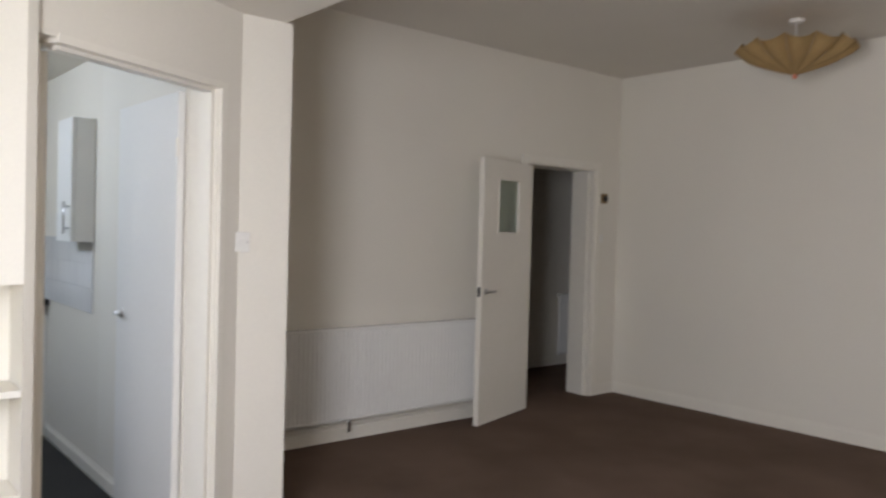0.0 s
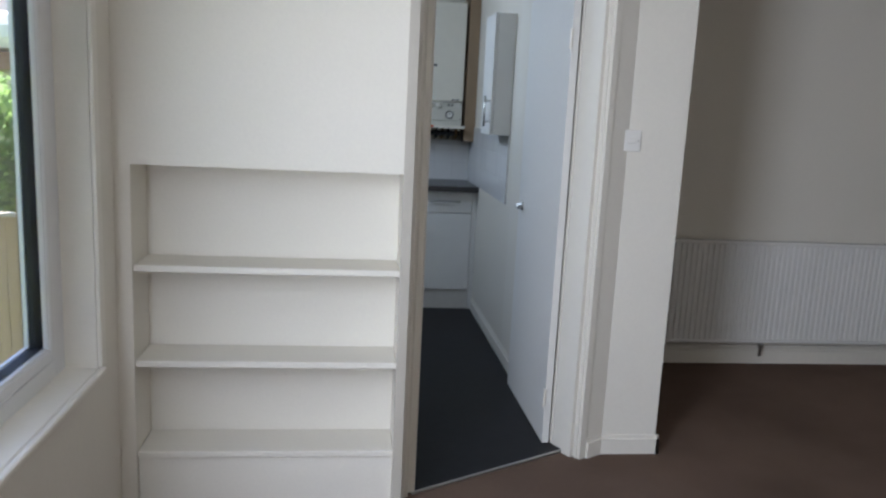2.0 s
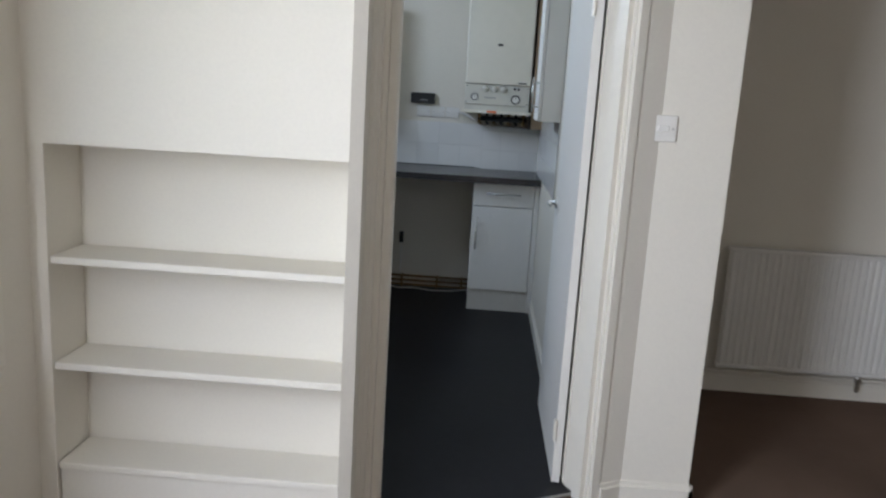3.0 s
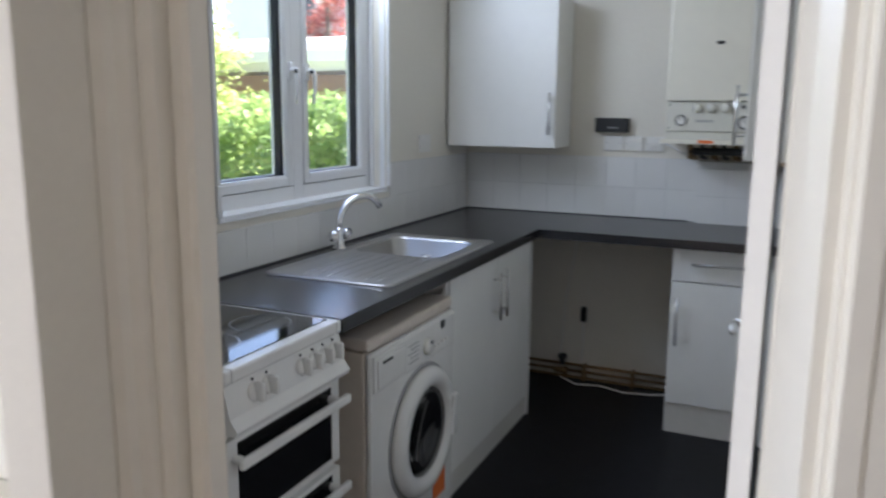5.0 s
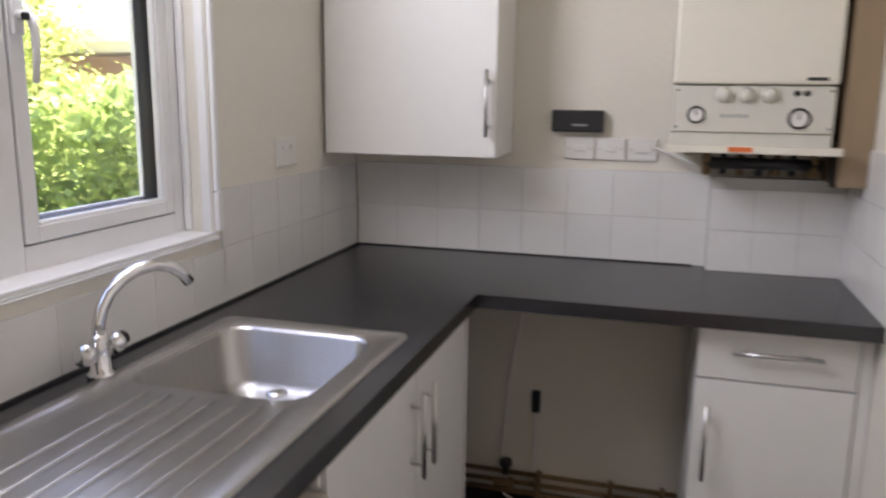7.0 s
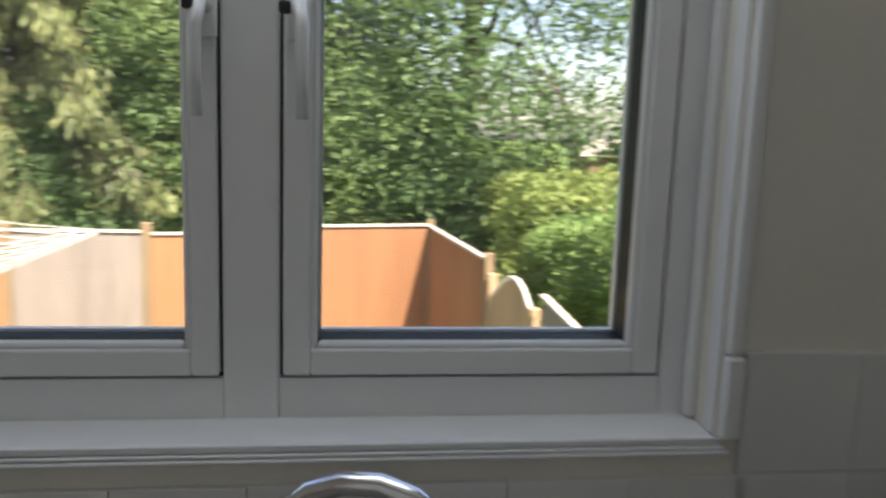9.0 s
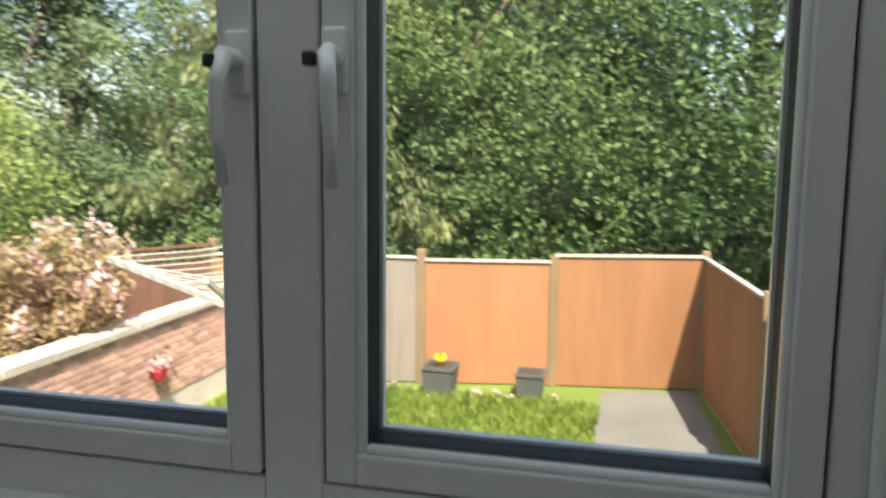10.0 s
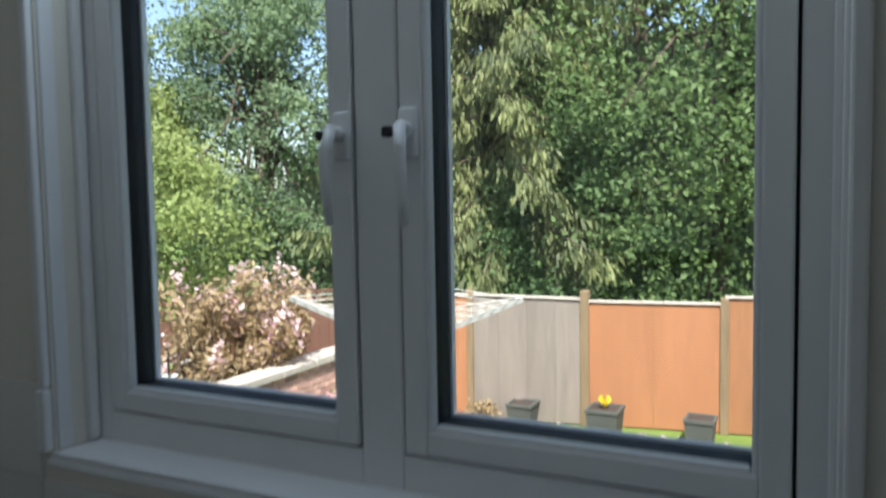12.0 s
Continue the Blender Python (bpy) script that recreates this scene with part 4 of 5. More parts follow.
part("valve", lathe(bmesh.new(), (0.60, 3.955, 0.082), (0, 0, 1), [(0, 0.014), (0.03, 0.014), (0.034, 0.024), (0.055, 0.024), (0.06, 0.01)], 12), M_BLACK, pipes, "dark stop valve", True)
spur = thing("flex_outlet", (0.70, 3.99, 0.1), "dark cable outlet with a hanging cable under the worktop", "cable")
part("outlet", boxes((0.685, 3.97, 0.325, 0.715, 3.999, 0.405), bevel=0.004), M_BLACK, spur)
part("cable", tube(bmesh.new(), [(0.70, 3.985, 0.33), (0.702, 3.985, 0.2), (0.698, 3.98, 0.10)], 0.006, 6), M_PLASTIC, spur)
solid("loose_cable", tube(bmesh.new(), [(0.66, 3.992, 0.86), (0.64, 3.99, 0.7), (0.60, 3.985, 0.45), (0.58, 3.98, 0.12)], 0.005, 6), M_PLASTIC, "grey cable hanging behind the cupboard", "cable")


# ---- tiles ----
def tile_wall(name, origin, along, out, rows, n, size, label, g=0.0015):
    """White tiles as pieces of their own on a thin grout bed."""
    o, a, out = Vector(origin), Vector(along), Vector(out)
    bm = bmesh.new()
    box(bm, g, 0.002, g, size - g, 0.0075, size - g, bevel=g)
    basis = Matrix((a, out, Vector((0, 0, 1)))).transposed().to_4x4()
    bm.transform(basis)
    bmesh.ops.recalc_face_normals(bm, faces=bm.faces)
    me = mesh_of("tile", bm, M_TILE)
    bed = bmesh.new()
    box(bed, 0, 0.0005, 0, size * n, 0.004, size * rows)
    bed.transform(Matrix.Translation(o) @ basis)
    bmesh.ops.recalc_face_normals(bed, faces=bed.faces)
    wall = structure(name, bed, M_GROUT, label, "tiles")
    for i in range(n):
        for j in range(rows):
            t = new("tile", me)
            t.parent = wall
            t.location = o + a * (size * i) + Vector((0, 0, size * j)) - wall.location


S = 0.1515
tile_wall("tiles_window_left", (0, KW[0] - 0.024 - 7 * S, 0.905), (0, 1, 0), (1, 0, 0), 2, 7, S, "white glazed wall tiles behind the cooker", 0.0012)
tile_wall("tiles_window_right", (0, KW[1] + 0.024, 0.905), (0, 1, 0), (1, 0, 0), 2, 6, S, "white glazed wall tiles beside the window", 0.0007)
tile_wall("tiles_below_window", (0, 1.902, 0.905), (0, 1, 0), (1, 0, 0), 1, 8, S * 0.98, "white glazed wall tiles under the window", 0.0008)
tile_wall("tiles_end_wall", (0.008, 3.999, 0.905), (1, 0, 0), (0, -1, 0), 2, 8, S * 1.018, "white glazed wall tiles over the worktop", 0.0007)
tile_wall("tiles_boxing", (1.242, 3.940, 0.905), (1, 0, 0), (0, -1, 0), 2, 3, 0.1340, "white glazed tiles on the boxed-out wall", 0.0007)
tile_wall("tiles_side_wall", (K_R, 2.43, 0.905), (0, 1, 0), (-1, 0, 0), 3, 11, 0.1370, "white glazed tiles on the side wall", 0.0007)


# ---- garden materials ----
M_GRASS = material("grass_ground", (0.14, 0.20, 0.04), 0.95, grain=30, amount=0.35, stain=0.6, bump=0.4, dist=0.02, spec=0.2)
M_PAVING = material("grey_paving", (0.15, 0.145, 0.12), 0.9, grain=25, amount=0.3, stain=1.2, bump=0.3)
M_FENCE_O = material("orange_stained_fence", (0.36, 0.155, 0.065), 0.8, grain=8, amount=0.16, stain=1.2, bump=0.2, stretch=(3, 3, 0.3), random=0.06)
M_FENCE_B = material("brown_stained_fence", (0.30, 0.135, 0.055), 0.8, grain=8, amount=0.22, stain=1.5, bump=0.25, stretch=(3, 3, 0.3), random=0.10)
M_FENCE_G = material("weathered_grey_fence", (0.24, 0.20, 0.16), 0.9, grain=8, amount=0.22, stain=1.5, bump=0.25, stretch=(3, 3, 0.3), random=0.08)
M_FENCE_T = material("tan_fence", (0.40, 0.27, 0.15), 0.85, grain=8, amount=0.2, stain=1.5, bump=0.25, stretch=(3, 3, 0.3), random=0.08)
M_POST = material("weathered_post", (0.24, 0.17, 0.09), 0.9, grain=10, amount=0.25, stain=2, bump=0.3, stretch=(3, 3, 0.4))
M_FENCE_D = material("dark_brown_fence", (0.16, 0.075, 0.045), 0.85, grain=8, amount=0.2, stain=1.5, bump=0.25, stretch=(3, 3, 0.3), random=0.08)
M_BRICK = material("old_red_brick", (0.42, 0.17, 0.11), 0.9, grain=40, amount=0.35, stain=5, bump=0.4, random=0.3, color2=(0.72, 0.52, 0.42))
M_MORTAR = material("pale_mortar", (0.58, 0.52, 0.44), 0.95, grain=60, amount=0.25, bump=0.4)
M_COPING = material("pale_stone_coping", (0.52, 0.46, 0.38), 0.9, grain=30, amount=0.25, stain=2, bump=0.3)
M_BARK = material("bark", (0.10, 0.075, 0.05), 0.95, grain=14, amount=0.4, stain=2, bump=0.8, dist=0.02, stretch=(3, 3, 0.6))
M_PLANTER = material("grey_planter", (0.085, 0.09, 0.075), 0.8, grain=20, amount=0.2, bump=0.2)
M_SOIL = material("dark_soil", (0.05, 0.035, 0.025), 0.95, grain=60, amount=0.4, bump=0.6)
M_STONE = material("pale_rubble", (0.36, 0.29, 0.22), 0.95, grain=20, amount=0.3, bump=0.4, island=0.3)
M_TEAL = material("teal_canvas", (0.08, 0.36, 0.30), 0.8, amount=0.15, bump=0.2)
M_RENDER = material("white_render", (0.72, 0.68, 0.62), 0.9, grain=20, amount=0.06, bump=0.2)
M_ROOF = material("brown_roof", (0.22, 0.12, 0.08), 0.9, grain=20, amount=0.2, bump=0.3)
M_LINE = material("pale_line", (0.70, 0.66, 0.58), 0.6, amount=0.08)
M_GALV = material("galvanised_metal", (0.62, 0.60, 0.56), 0.45, 0.5, grain=50, amount=0.1, bump=0.05)


def leaf_material(name, dark, light, through=0.35):
    """Leaves: a shift of hue from leaf to leaf, and light that comes through them."""
    m = bpy.data.materials.new(name)
    m.use_nodes = True
    n, l = m.node_tree.nodes, m.node_tree.links
    b = n["Principled BSDF"]
    b.inputs["Roughness"].default_value = 0.55
    b.inputs["Specular IOR Level"].default_value = 0.3
    geo = n.new("ShaderNodeNewGeometry")
    tc = n.new("ShaderNodeTexCoord")
    nz = n.new("ShaderNodeTexNoise")
    nz.inputs["Scale"].default_value = 0.8
    l.new(tc.outputs["Object"], nz.inputs["Vector"])
    mid = n.new("ShaderNodeMath")
    mid.operation = 'MULTIPLY_ADD'
    mid.inputs[1].default_value = 0.42
    l.new(geo.outputs["Random Per Island"], mid.inputs[0])
    sc = n.new("ShaderNodeMapRange")
    sc.inputs["From Min"].default_value, sc.inputs["From Max"].default_value = 0.3, 0.7
    sc.inputs["To Max"].default_value = 0.58
    l.new(nz.outputs["Fac"], sc.inputs["Value"])
    l.new(sc.outputs[0], mid.inputs[2])
    mix = n.new("ShaderNodeMix")
    mix.data_type = 'RGBA'
    mix.inputs["A"].default_value, mix.inputs["B"].default_value = (*dark, 1), (*light, 1)
    l.new(mid.outputs[0], mix.inputs["Factor"])
    l.new(mix.outputs["Result"], b.inputs["Base Color"])
    tr = n.new("ShaderNodeBsdfTranslucent")
    l.new(mix.outputs["Result"], tr.inputs["Color"])
    ms = n.new("ShaderNodeMixShader")
    ms.inputs[0].default_value = through
    l.new(b.outputs[0], ms.inputs[1])
    l.new(tr.outputs[0], ms.inputs[2])
    l.new(ms.outputs[0], n["Material Output"].inputs["Surface"])
    return m


L_MID = leaf_material("broad_leaves", (0.06, 0.12, 0.035), (0.31, 0.42, 0.15), 0.5)
L_LIGHT = leaf_material("light_leaves", (0.15, 0.23, 0.06), (0.44, 0.50, 0.17), 0.45)
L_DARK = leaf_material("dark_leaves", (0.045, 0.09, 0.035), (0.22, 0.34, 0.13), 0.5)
L_NEEDLE = leaf_material("needles", (0.06, 0.085, 0.04), (0.38, 0.41, 0.16), 0.35)
L_BLUE = leaf_material("bluish_leaves", (0.11, 0.18, 0.09), (0.34, 0.44, 0.23), 0.5)
L_HEDGE = leaf_material("hedge_leaves", (0.13, 0.23, 0.06), (0.30, 0.42, 0.13), 0.45)
L_DRY = leaf_material("dry_stems", (0.30, 0.20, 0.09), (0.55, 0.44, 0.26), 0.4)
L_BLOSSOM = leaf_material("pale_pink_blossom", (0.70, 0.42, 0.42), (0.85, 0.74, 0.70), 0.4)
L_GRASS = leaf_material("grass_blades", (0.16, 0.24, 0.04), (0.33, 0.41, 0.09), 0.45)

rng = np.random.default_rng(7)


def leaf_mesh(name, centres, size, mat, way=None, aspect=0.55, bias=None):
    """Many four-sided leaves, folded along the midrib, at the given centres."""
    n = len(centres)
    c = np.asarray(centres, float)
    d = rng.normal(size=(n, 3)) if way is None else np.asarray(way, float) + rng.normal(size=(n, 3)) * 0.25
    if way is None:
        d[:, 2] -= 0.35
    d /= np.linalg.norm(d, axis=1)[:, None]
    up = rng.normal(size=(n, 3)) + np.array([0.25, 0.15, 0.9]) if bias is None else rng.normal(size=(n, 3)) * 0.8 + bias
    side = np.cross(d, up)
    side /= np.linalg.norm(side, axis=1)[:, None] + 1e-9
    nor = np.cross(side, d)
    s = size * (0.6 + 0.8 * rng.random(n))[:, None]
    v = np.stack([c - d * s * 0.5, c + side * s * aspect * 0.5 + nor * s * 0.08, c + d * s * 0.5, c - side * s * aspect * 0.5 + nor * s * 0.08], axis=1).reshape(-1, 3)
    me = bpy.data.meshes.new(name)
    me.vertices.add(4 * n)
    me.vertices.foreach_set("co", v.ravel())
    me.loops.add(4 * n)
    me.loops.foreach_set("vertex_index", np.arange(4 * n, dtype=np.int32))
    me.polygons.add(n)
    me.polygons.foreach_set("loop_start", np.arange(0, 4 * n, 4, dtype=np.int32))
    me.materials.append(mat)
    me.update(calc_edges=True)
    return me


GROUND = -1.75


def leaves_part(name, parent, centres, size, mat, way=None, aspect=0.55, label="", bias=None):
    ob = new(name, leaf_mesh(name, np.asarray(centres) - np.array(base_of(parent)), size, mat, way, aspect, bias))
    ob.parent = parent
    return tagged(ob, label)


def broad_tree(name, x, y, height, radius, mat, label, clumps=90, per=250, size=0.115, low=0.12, spread=0.17):
    """A trunk that forks into limbs, each ending in clumps of leaves."""
    top = thing(name, (x, y, GROUND), label, "tree")
    wood = bmesh.new()
    lean = rng.normal(size=2) * 0.02 * height
    fork = Vector((x + lean[0], y + lean[1], GROUND + height * 0.30))
    tip = Vector((x + lean[0] * 2, y + lean[1] * 2, GROUND + height * 0.86))
    tube(wood, [(x, y, GROUND - 0.1), (x + lean[0] * 0.4, y + lean[1] * 0.4, GROUND + height * 0.12), fork, fork.lerp(tip, 0.5), tip], 0.028 * height, 10, taper=0.006 * height)
    pts = []
    zc, zr = GROUND + height * (0.5 + low / 2), height * (0.5 - low / 2)
    for k in range(clumps):
        d = rng.normal(size=3)
        d /= np.linalg.norm(d)
        f = 0.45 + 0.55 * rng.random() ** 0.5
        lump = 1 + 0.22 * math.sin(3 * math.atan2(d[1], d[0]) + x) * math.cos(4 * d[2] + y)
        taper = 1 - 0.35 * max(d[2], 0)
        c = np.array([x + lean[0] * 1.5 + d[0] * radius * f * lump * taper, y + lean[1] * 1.5 + d[1] * radius * f * lump * taper, zc + d[2] * zr * f])
        q = rng.normal(size=(int(per * (0.6 + 0.8 * rng.random())), 3)) * radius * spread * np.array([1, 1, 0.62])
        pts.append(c + q)
        if k % 4 == 0:
            s = fork.lerp(tip, rng.random() * 0.8)
            e = Vector(c)
            tube(wood, [s, s.lerp(e, 0.5) + Vector((0, 0, 0.05 * height)), e], 0.005 * height, 6, taper=0.0015 * height)
    part("trunk", wood, M_BARK, top, smooth=True)
    cloud = np.concatenate(pts)
    if x < -11.5:
        cloud = cloud[cloud[:, 0] < -10.6]
    leaves_part("crown", top, cloud, size, mat, bias=np.array([0.75, 0.3, 1.1]))
    return top


def spruce(x, y, height, radius, label, whorls=34):
    """A conifer with tiers of drooping boughs and hanging twigs."""
    top = thing("spruce_tree", (x, y, GROUND), label, "tree")
    wood = bmesh.new()
    tube(wood, [(x, y, GROUND - 0.1), (x, y, GROUND + height * 0.5), (x, y, GROUND + height)], 0.020 * height, 10, taper=0.02)
    pts, ways = [], []
    for k in range(whorls):
        f = k / (whorls - 1)
        z = GROUND + height * (0.16 + 0.82 * f)
        reach = radius * (1 - f) ** 0.75 + 0.25
        for j in range(8):
            a = 2 * math.pi * (j / 8 + 0.37 * k) + rng.normal() * 0.2
            r = reach * (0.7 + 0.5 * rng.random())
            d = np.array([math.cos(a), math.sin(a), 0])
            base = np.array([x, y, z])
            us = np.linspace(0.0, 1, 7)
            line = [base + d * r * u + np.array([0, 0, 0.10 * r * u - 0.42 * r * u * u + 0.16 * r * u ** 4]) for u in us]
            tube(wood, [tuple(p) for p in line], 0.035, 5, taper=0.008)
            m = int(120 * r)
            u = 0.15 + 0.85 * rng.random(m) ** 0.8
            p = base + d * r * u[:, None] + np.stack([np.zeros(m), np.zeros(m), 0.10 * r * u - 0.42 * r * u * u + 0.16 * r * u ** 4], axis=1)
            w = rng.normal(size=(m, 3)) * np.array([0.16, 0.16, 0.03])
            hang = rng.random(m) * 0.40
            p = p + w
            p[:, 2] -= hang
            pts.append(p)
            ways.append(np.stack([d[0] * 0.3 + w[:, 0], d[1] * 0.3 + w[:, 1], -np.ones(m)], axis=1))
    part("trunk", wood, M_BARK, top, smooth=True)
    leaves_part("crown", top, np.concatenate(pts), 0.20, L_NEEDLE, np.concatenate(ways), 0.24)


def leafy_box(name, x0, x1, y0, y1, top_of, n, size, mat, label, category="hedge"):
    """A hedge: leaves over the faces and through the depth of a long uneven block."""
    top = thing(name, ((x0 + x1) / 2, (y0 + y1) / 2, GROUND), label, category)
    u, v, w = rng.random(n), rng.random(n), rng.random(n)
    face = rng.random(n)
    xs = x0 + (x1 - x0) * u
    zt = np.array([top_of(q) for q in xs])
    ys = np.where(face < 0.55, y0 + 0.5 * rng.random(n) ** 2, y0 + (y1 - y0) * v)
    zs = np.where(face < 0.55, GROUND + (zt - GROUND) * w, zt - 0.45 * rng.random(n) ** 2)
    wave = 0.16 * np.sin(2.3 * xs + 1.7 * zs) + 0.10 * np.sin(5.1 * xs - 3.3 * zs)
    ys = ys + wave
    zs = zs + np.where(face < 0.55, 0, 0.12 * np.sin(3.7 * xs) + 0.10 * np.sin(8.3 * xs + 2 * ys))
    leaves_part("leaves", top, np.stack([xs, ys, zs], axis=1) + rng.normal(size=(n, 3)) * 0.05, size, mat, bias=np.array([0.2, -0.5, 0.9]))
    # Solid dark block inside, standing in for the shade between the leaves.
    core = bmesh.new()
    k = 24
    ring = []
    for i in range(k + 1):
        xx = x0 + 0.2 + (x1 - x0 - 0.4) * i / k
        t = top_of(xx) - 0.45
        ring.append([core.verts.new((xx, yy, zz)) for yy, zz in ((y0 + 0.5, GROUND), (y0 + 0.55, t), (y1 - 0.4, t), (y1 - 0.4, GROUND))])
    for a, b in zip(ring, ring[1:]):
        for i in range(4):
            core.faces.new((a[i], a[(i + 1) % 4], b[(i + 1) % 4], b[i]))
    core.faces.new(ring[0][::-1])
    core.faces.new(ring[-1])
    part("shade_core", core, L_DARK, top)
    return top


# ---- ground and boundaries ----
structure("ground", boxes((-420, -420, GROUND - 0.3, 420, 420, GROUND)), M_GRASS, "mown garden lawn", "ground")
structure("pavement", prism(bmesh.new(), [(-9.9, 2.5), (-8.4, 2.45), (-6.5, 2.7), (-5.0, 3.0), (-5.0, 4.1), (-10.2, 3.75)], GROUND - 0.02, GROUND + 0.012), M_PAVING, "grey paved strip beside the lawn", "paving")
n_blades = 16000
gx, gy = -9.15 + 5.4 * rng.random(n_blades), -2.3 + 4.8 * rng.random(n_blades)
blades = np.stack([gx, gy, np.full(n_blades, GROUND + 0.05)], axis=1)
grass = new("grass", leaf_mesh("grass", blades, 0.15, L_GRASS, np.tile([0, 0, 1.0], (n_blades, 1)), 0.22))
tagged(grass, "long bright green lawn grass", "grass", kind="stuff")


def fence(points, tops, mat, label, board=0.19, rail=True, post=0.10, post_up=0.06, lattice=0.0, ends=True):
    """A run of upright boards between posts, with a capping rail."""
    (xa, ya), (xb, yb) = points
    top = thing("fence", ((xa + xb) / 2, (ya + yb) / 2, GROUND), label, "fence")
    d = Vector((xb - xa, yb - ya))
    length = d.length
    d.normalize()
    nrm = Vector((-d.y, d.x))
    n = max(1, round(length / board))
    for i in range(n):
        s0, s1 = length * i / n + 0.0012, length * (i + 1) / n - 0.0012
        zt = tops[0] + (tops[1] - tops[0]) * (i + 0.5) / n - lattice
        off = 0.002 * (i % 2)
        pts = [(xa + d.x * s + nrm.x * o, ya + d.y * s + nrm.y * o) for s, o in ((s0, off), (s1, off), (s1, off + 0.016), (s0, off + 0.016))]
        part("board", prism(bmesh.new(), pts, GROUND + 0.02, zt - 0.02), mat, top)
    bm = bmesh.new()
    a = [bm.verts.new((xa + nrm.x * o, ya + nrm.y * o, tops[0] + z)) for o, z in ((-0.02, -0.03), (0.045, -0.03), (0.045, 0.0), (-0.02, 0.0))]
    b = [bm.verts.new((xb + nrm.x * o, yb + nrm.y * o, tops[1] + z)) for o, z in ((-0.02, -0.03), (0.045, -0.03), (0.045, 0.0), (-0.02, 0.0))]
    bm.faces.new(a)
    bm.faces.new(b[::-1])
    for i in range(4):
        bm.faces.new((a[i], b[i], b[(i + 1) % 4], a[(i + 1) % 4]))
    bmesh.ops.recalc_face_normals(bm, faces=bm.faces)
    part("rail", bm, M_COPING if lattice == 0 else mat, top, "pale capping rail" if lattice == 0 else "")
    if ends:
        for x, y, z in ((xa, ya, tops[0]),):
            part("post", boxes((x - post / 2, y - post / 2, GROUND, x + post / 2, y + post / 2, z + post_up), bevel=0.008), M_POST, top, "square weathered timber post")
    if lattice:
        for k in range(int(length / 0.11)):
            s = 0.05 + k * 0.11
            p = (xa + d.x * s, ya + d.y * s)
            part("slat", boxes((p[0] - 0.012, p[1] - 0.012, tops[0] - lattice - 0.02, p[0] + 0.012, p[1] + 0.012, tops[0] - 0.03)), mat, top)
        for f in (0.0, 0.5):
            z = tops[0] - lattice * (1 - f) - 0.012
            pts = [(xa, ya), (xb, yb), (xb + nrm.x * 0.02, yb + nrm.y * 0.02), (xa + nrm.x * 0.02, ya + nrm.y * 0.02)]
            part("slat", prism(bmesh.new(), pts, z, z + 0.025), mat, top)
    return top


fence([(-9.30, -1.60), (-8.85, -2.75)], (0.10, 0.10), M_FENCE_O, "orange stained close-boarded garden fence panel")
fence([(-9.65, 0.0), (-9.30, -1.60)], (0.06, 0.10), M_FENCE_G, "weathered grey close-boarded garden fence panel", 0.40, post=0.12, post_up=0.10)
fence([(-9.98, 1.81), (-9.65, 0.0)], (0.03, 0.03), M_FENCE_O, "orange stained garden fence panel on the back boundary", 0.92, post=0.11)
fence([(-10.30, 3.82), (-9.98, 1.81)], (0.14, 0.12), M_FENCE_B, "tall brown stained garden fence panel", 0.68)
fence([(-7.45, 4.17), (-10.30, 3.82)], (0.10, 0.12), M_FENCE_B, "brown upright-boarded side fence", 0.15)
fence([(-4.2, 4.75), (-5.95, 4.42)], (-0.35, 0.02), M_FENCE_G, "weathered sloping side fence panel", 0.16)
fence([(-1.85, 4.50), (-3.05, 4.62)], (0.46, 0.42), M_FENCE_T, "tan boarded fence panel close to the house", 0.15, post_up=0.13)
fence([(-0.35, 4.36), (-1.80, 4.50)], (0.50, 0.48), M_FENCE_T, "tan boarded fence panel against the house wall", 0.15)
fence([(-8.85, -2.75), (-3.6, -6.0)], (0.24, 0.24), M_FENCE_D, "dark brown fence with a square lattice top", 0.15, lattice=0.26)


def arch_panel(xa, ya, xb, yb, z_side, z_peak):
    """A boarded panel whose top swells into an arch, with a pale bent capping."""
    top = thing("fence", ((xa + xb) / 2, (ya + yb) / 2, GROUND), "tan boarded fence panel with an arched top", "fence")
    a, b = Vector((xa, ya, 0)), Vector((xb, yb, 0))
    side = Vector((yb - ya, xa - xb, 0)).normalized() * 0.016

    def rise(f):
        return z_side + (z_peak - z_side) * math.sin(math.pi * f ** 1.25) ** 0.9

    n = 9
    for k in range(n):
        f0, f1 = (k + 0.01) / n, (k + 0.99) / n
        p, q = a.lerp(b, f0), a.lerp(b, f1)
        bm = bmesh.new()
        lo = [bm.verts.new((v.x, v.y, GROUND + 0.02)) for v in (p, q, q + side, p + side)]
        hi = [bm.verts.new((v.x, v.y, rise(f))) for v, f in ((p, f0), (q, f1), (q + side, f1), (p + side, f0))]
        bm.faces.new(lo[::-1])
        bm.faces.new(hi)
        for i in range(4):
            bm.faces.new((lo[i], lo[(i + 1) % 4], hi[(i + 1) % 4], hi[i]))
        bmesh.ops.recalc_face_normals(bm, faces=bm.faces)
        part("board", bm, M_FENCE_T, top)
    pts = [tuple(a.lerp(b, k / 16) + side * 0.5 + Vector((0, 0, rise(k / 16) + 0.012))) for k in range(17)]
    part("capping", tube(bmesh.new(), pts, 0.024, 8), M_LINE, top, "pale bent capping", True)
    for f, z in ((0, 0.26), (1, 0.14)):
        p = a.lerp(b, f)
        part("post", boxes((p.x - 0.05, p.y - 0.05, GROUND, p.x + 0.05, p.y + 0.05, z_side + z), bevel=0.008), M_FENCE_T, top, "square timber post")


arch_panel(-7.30, 4.19, -6.15, 4.38, -0.30, 0.02)


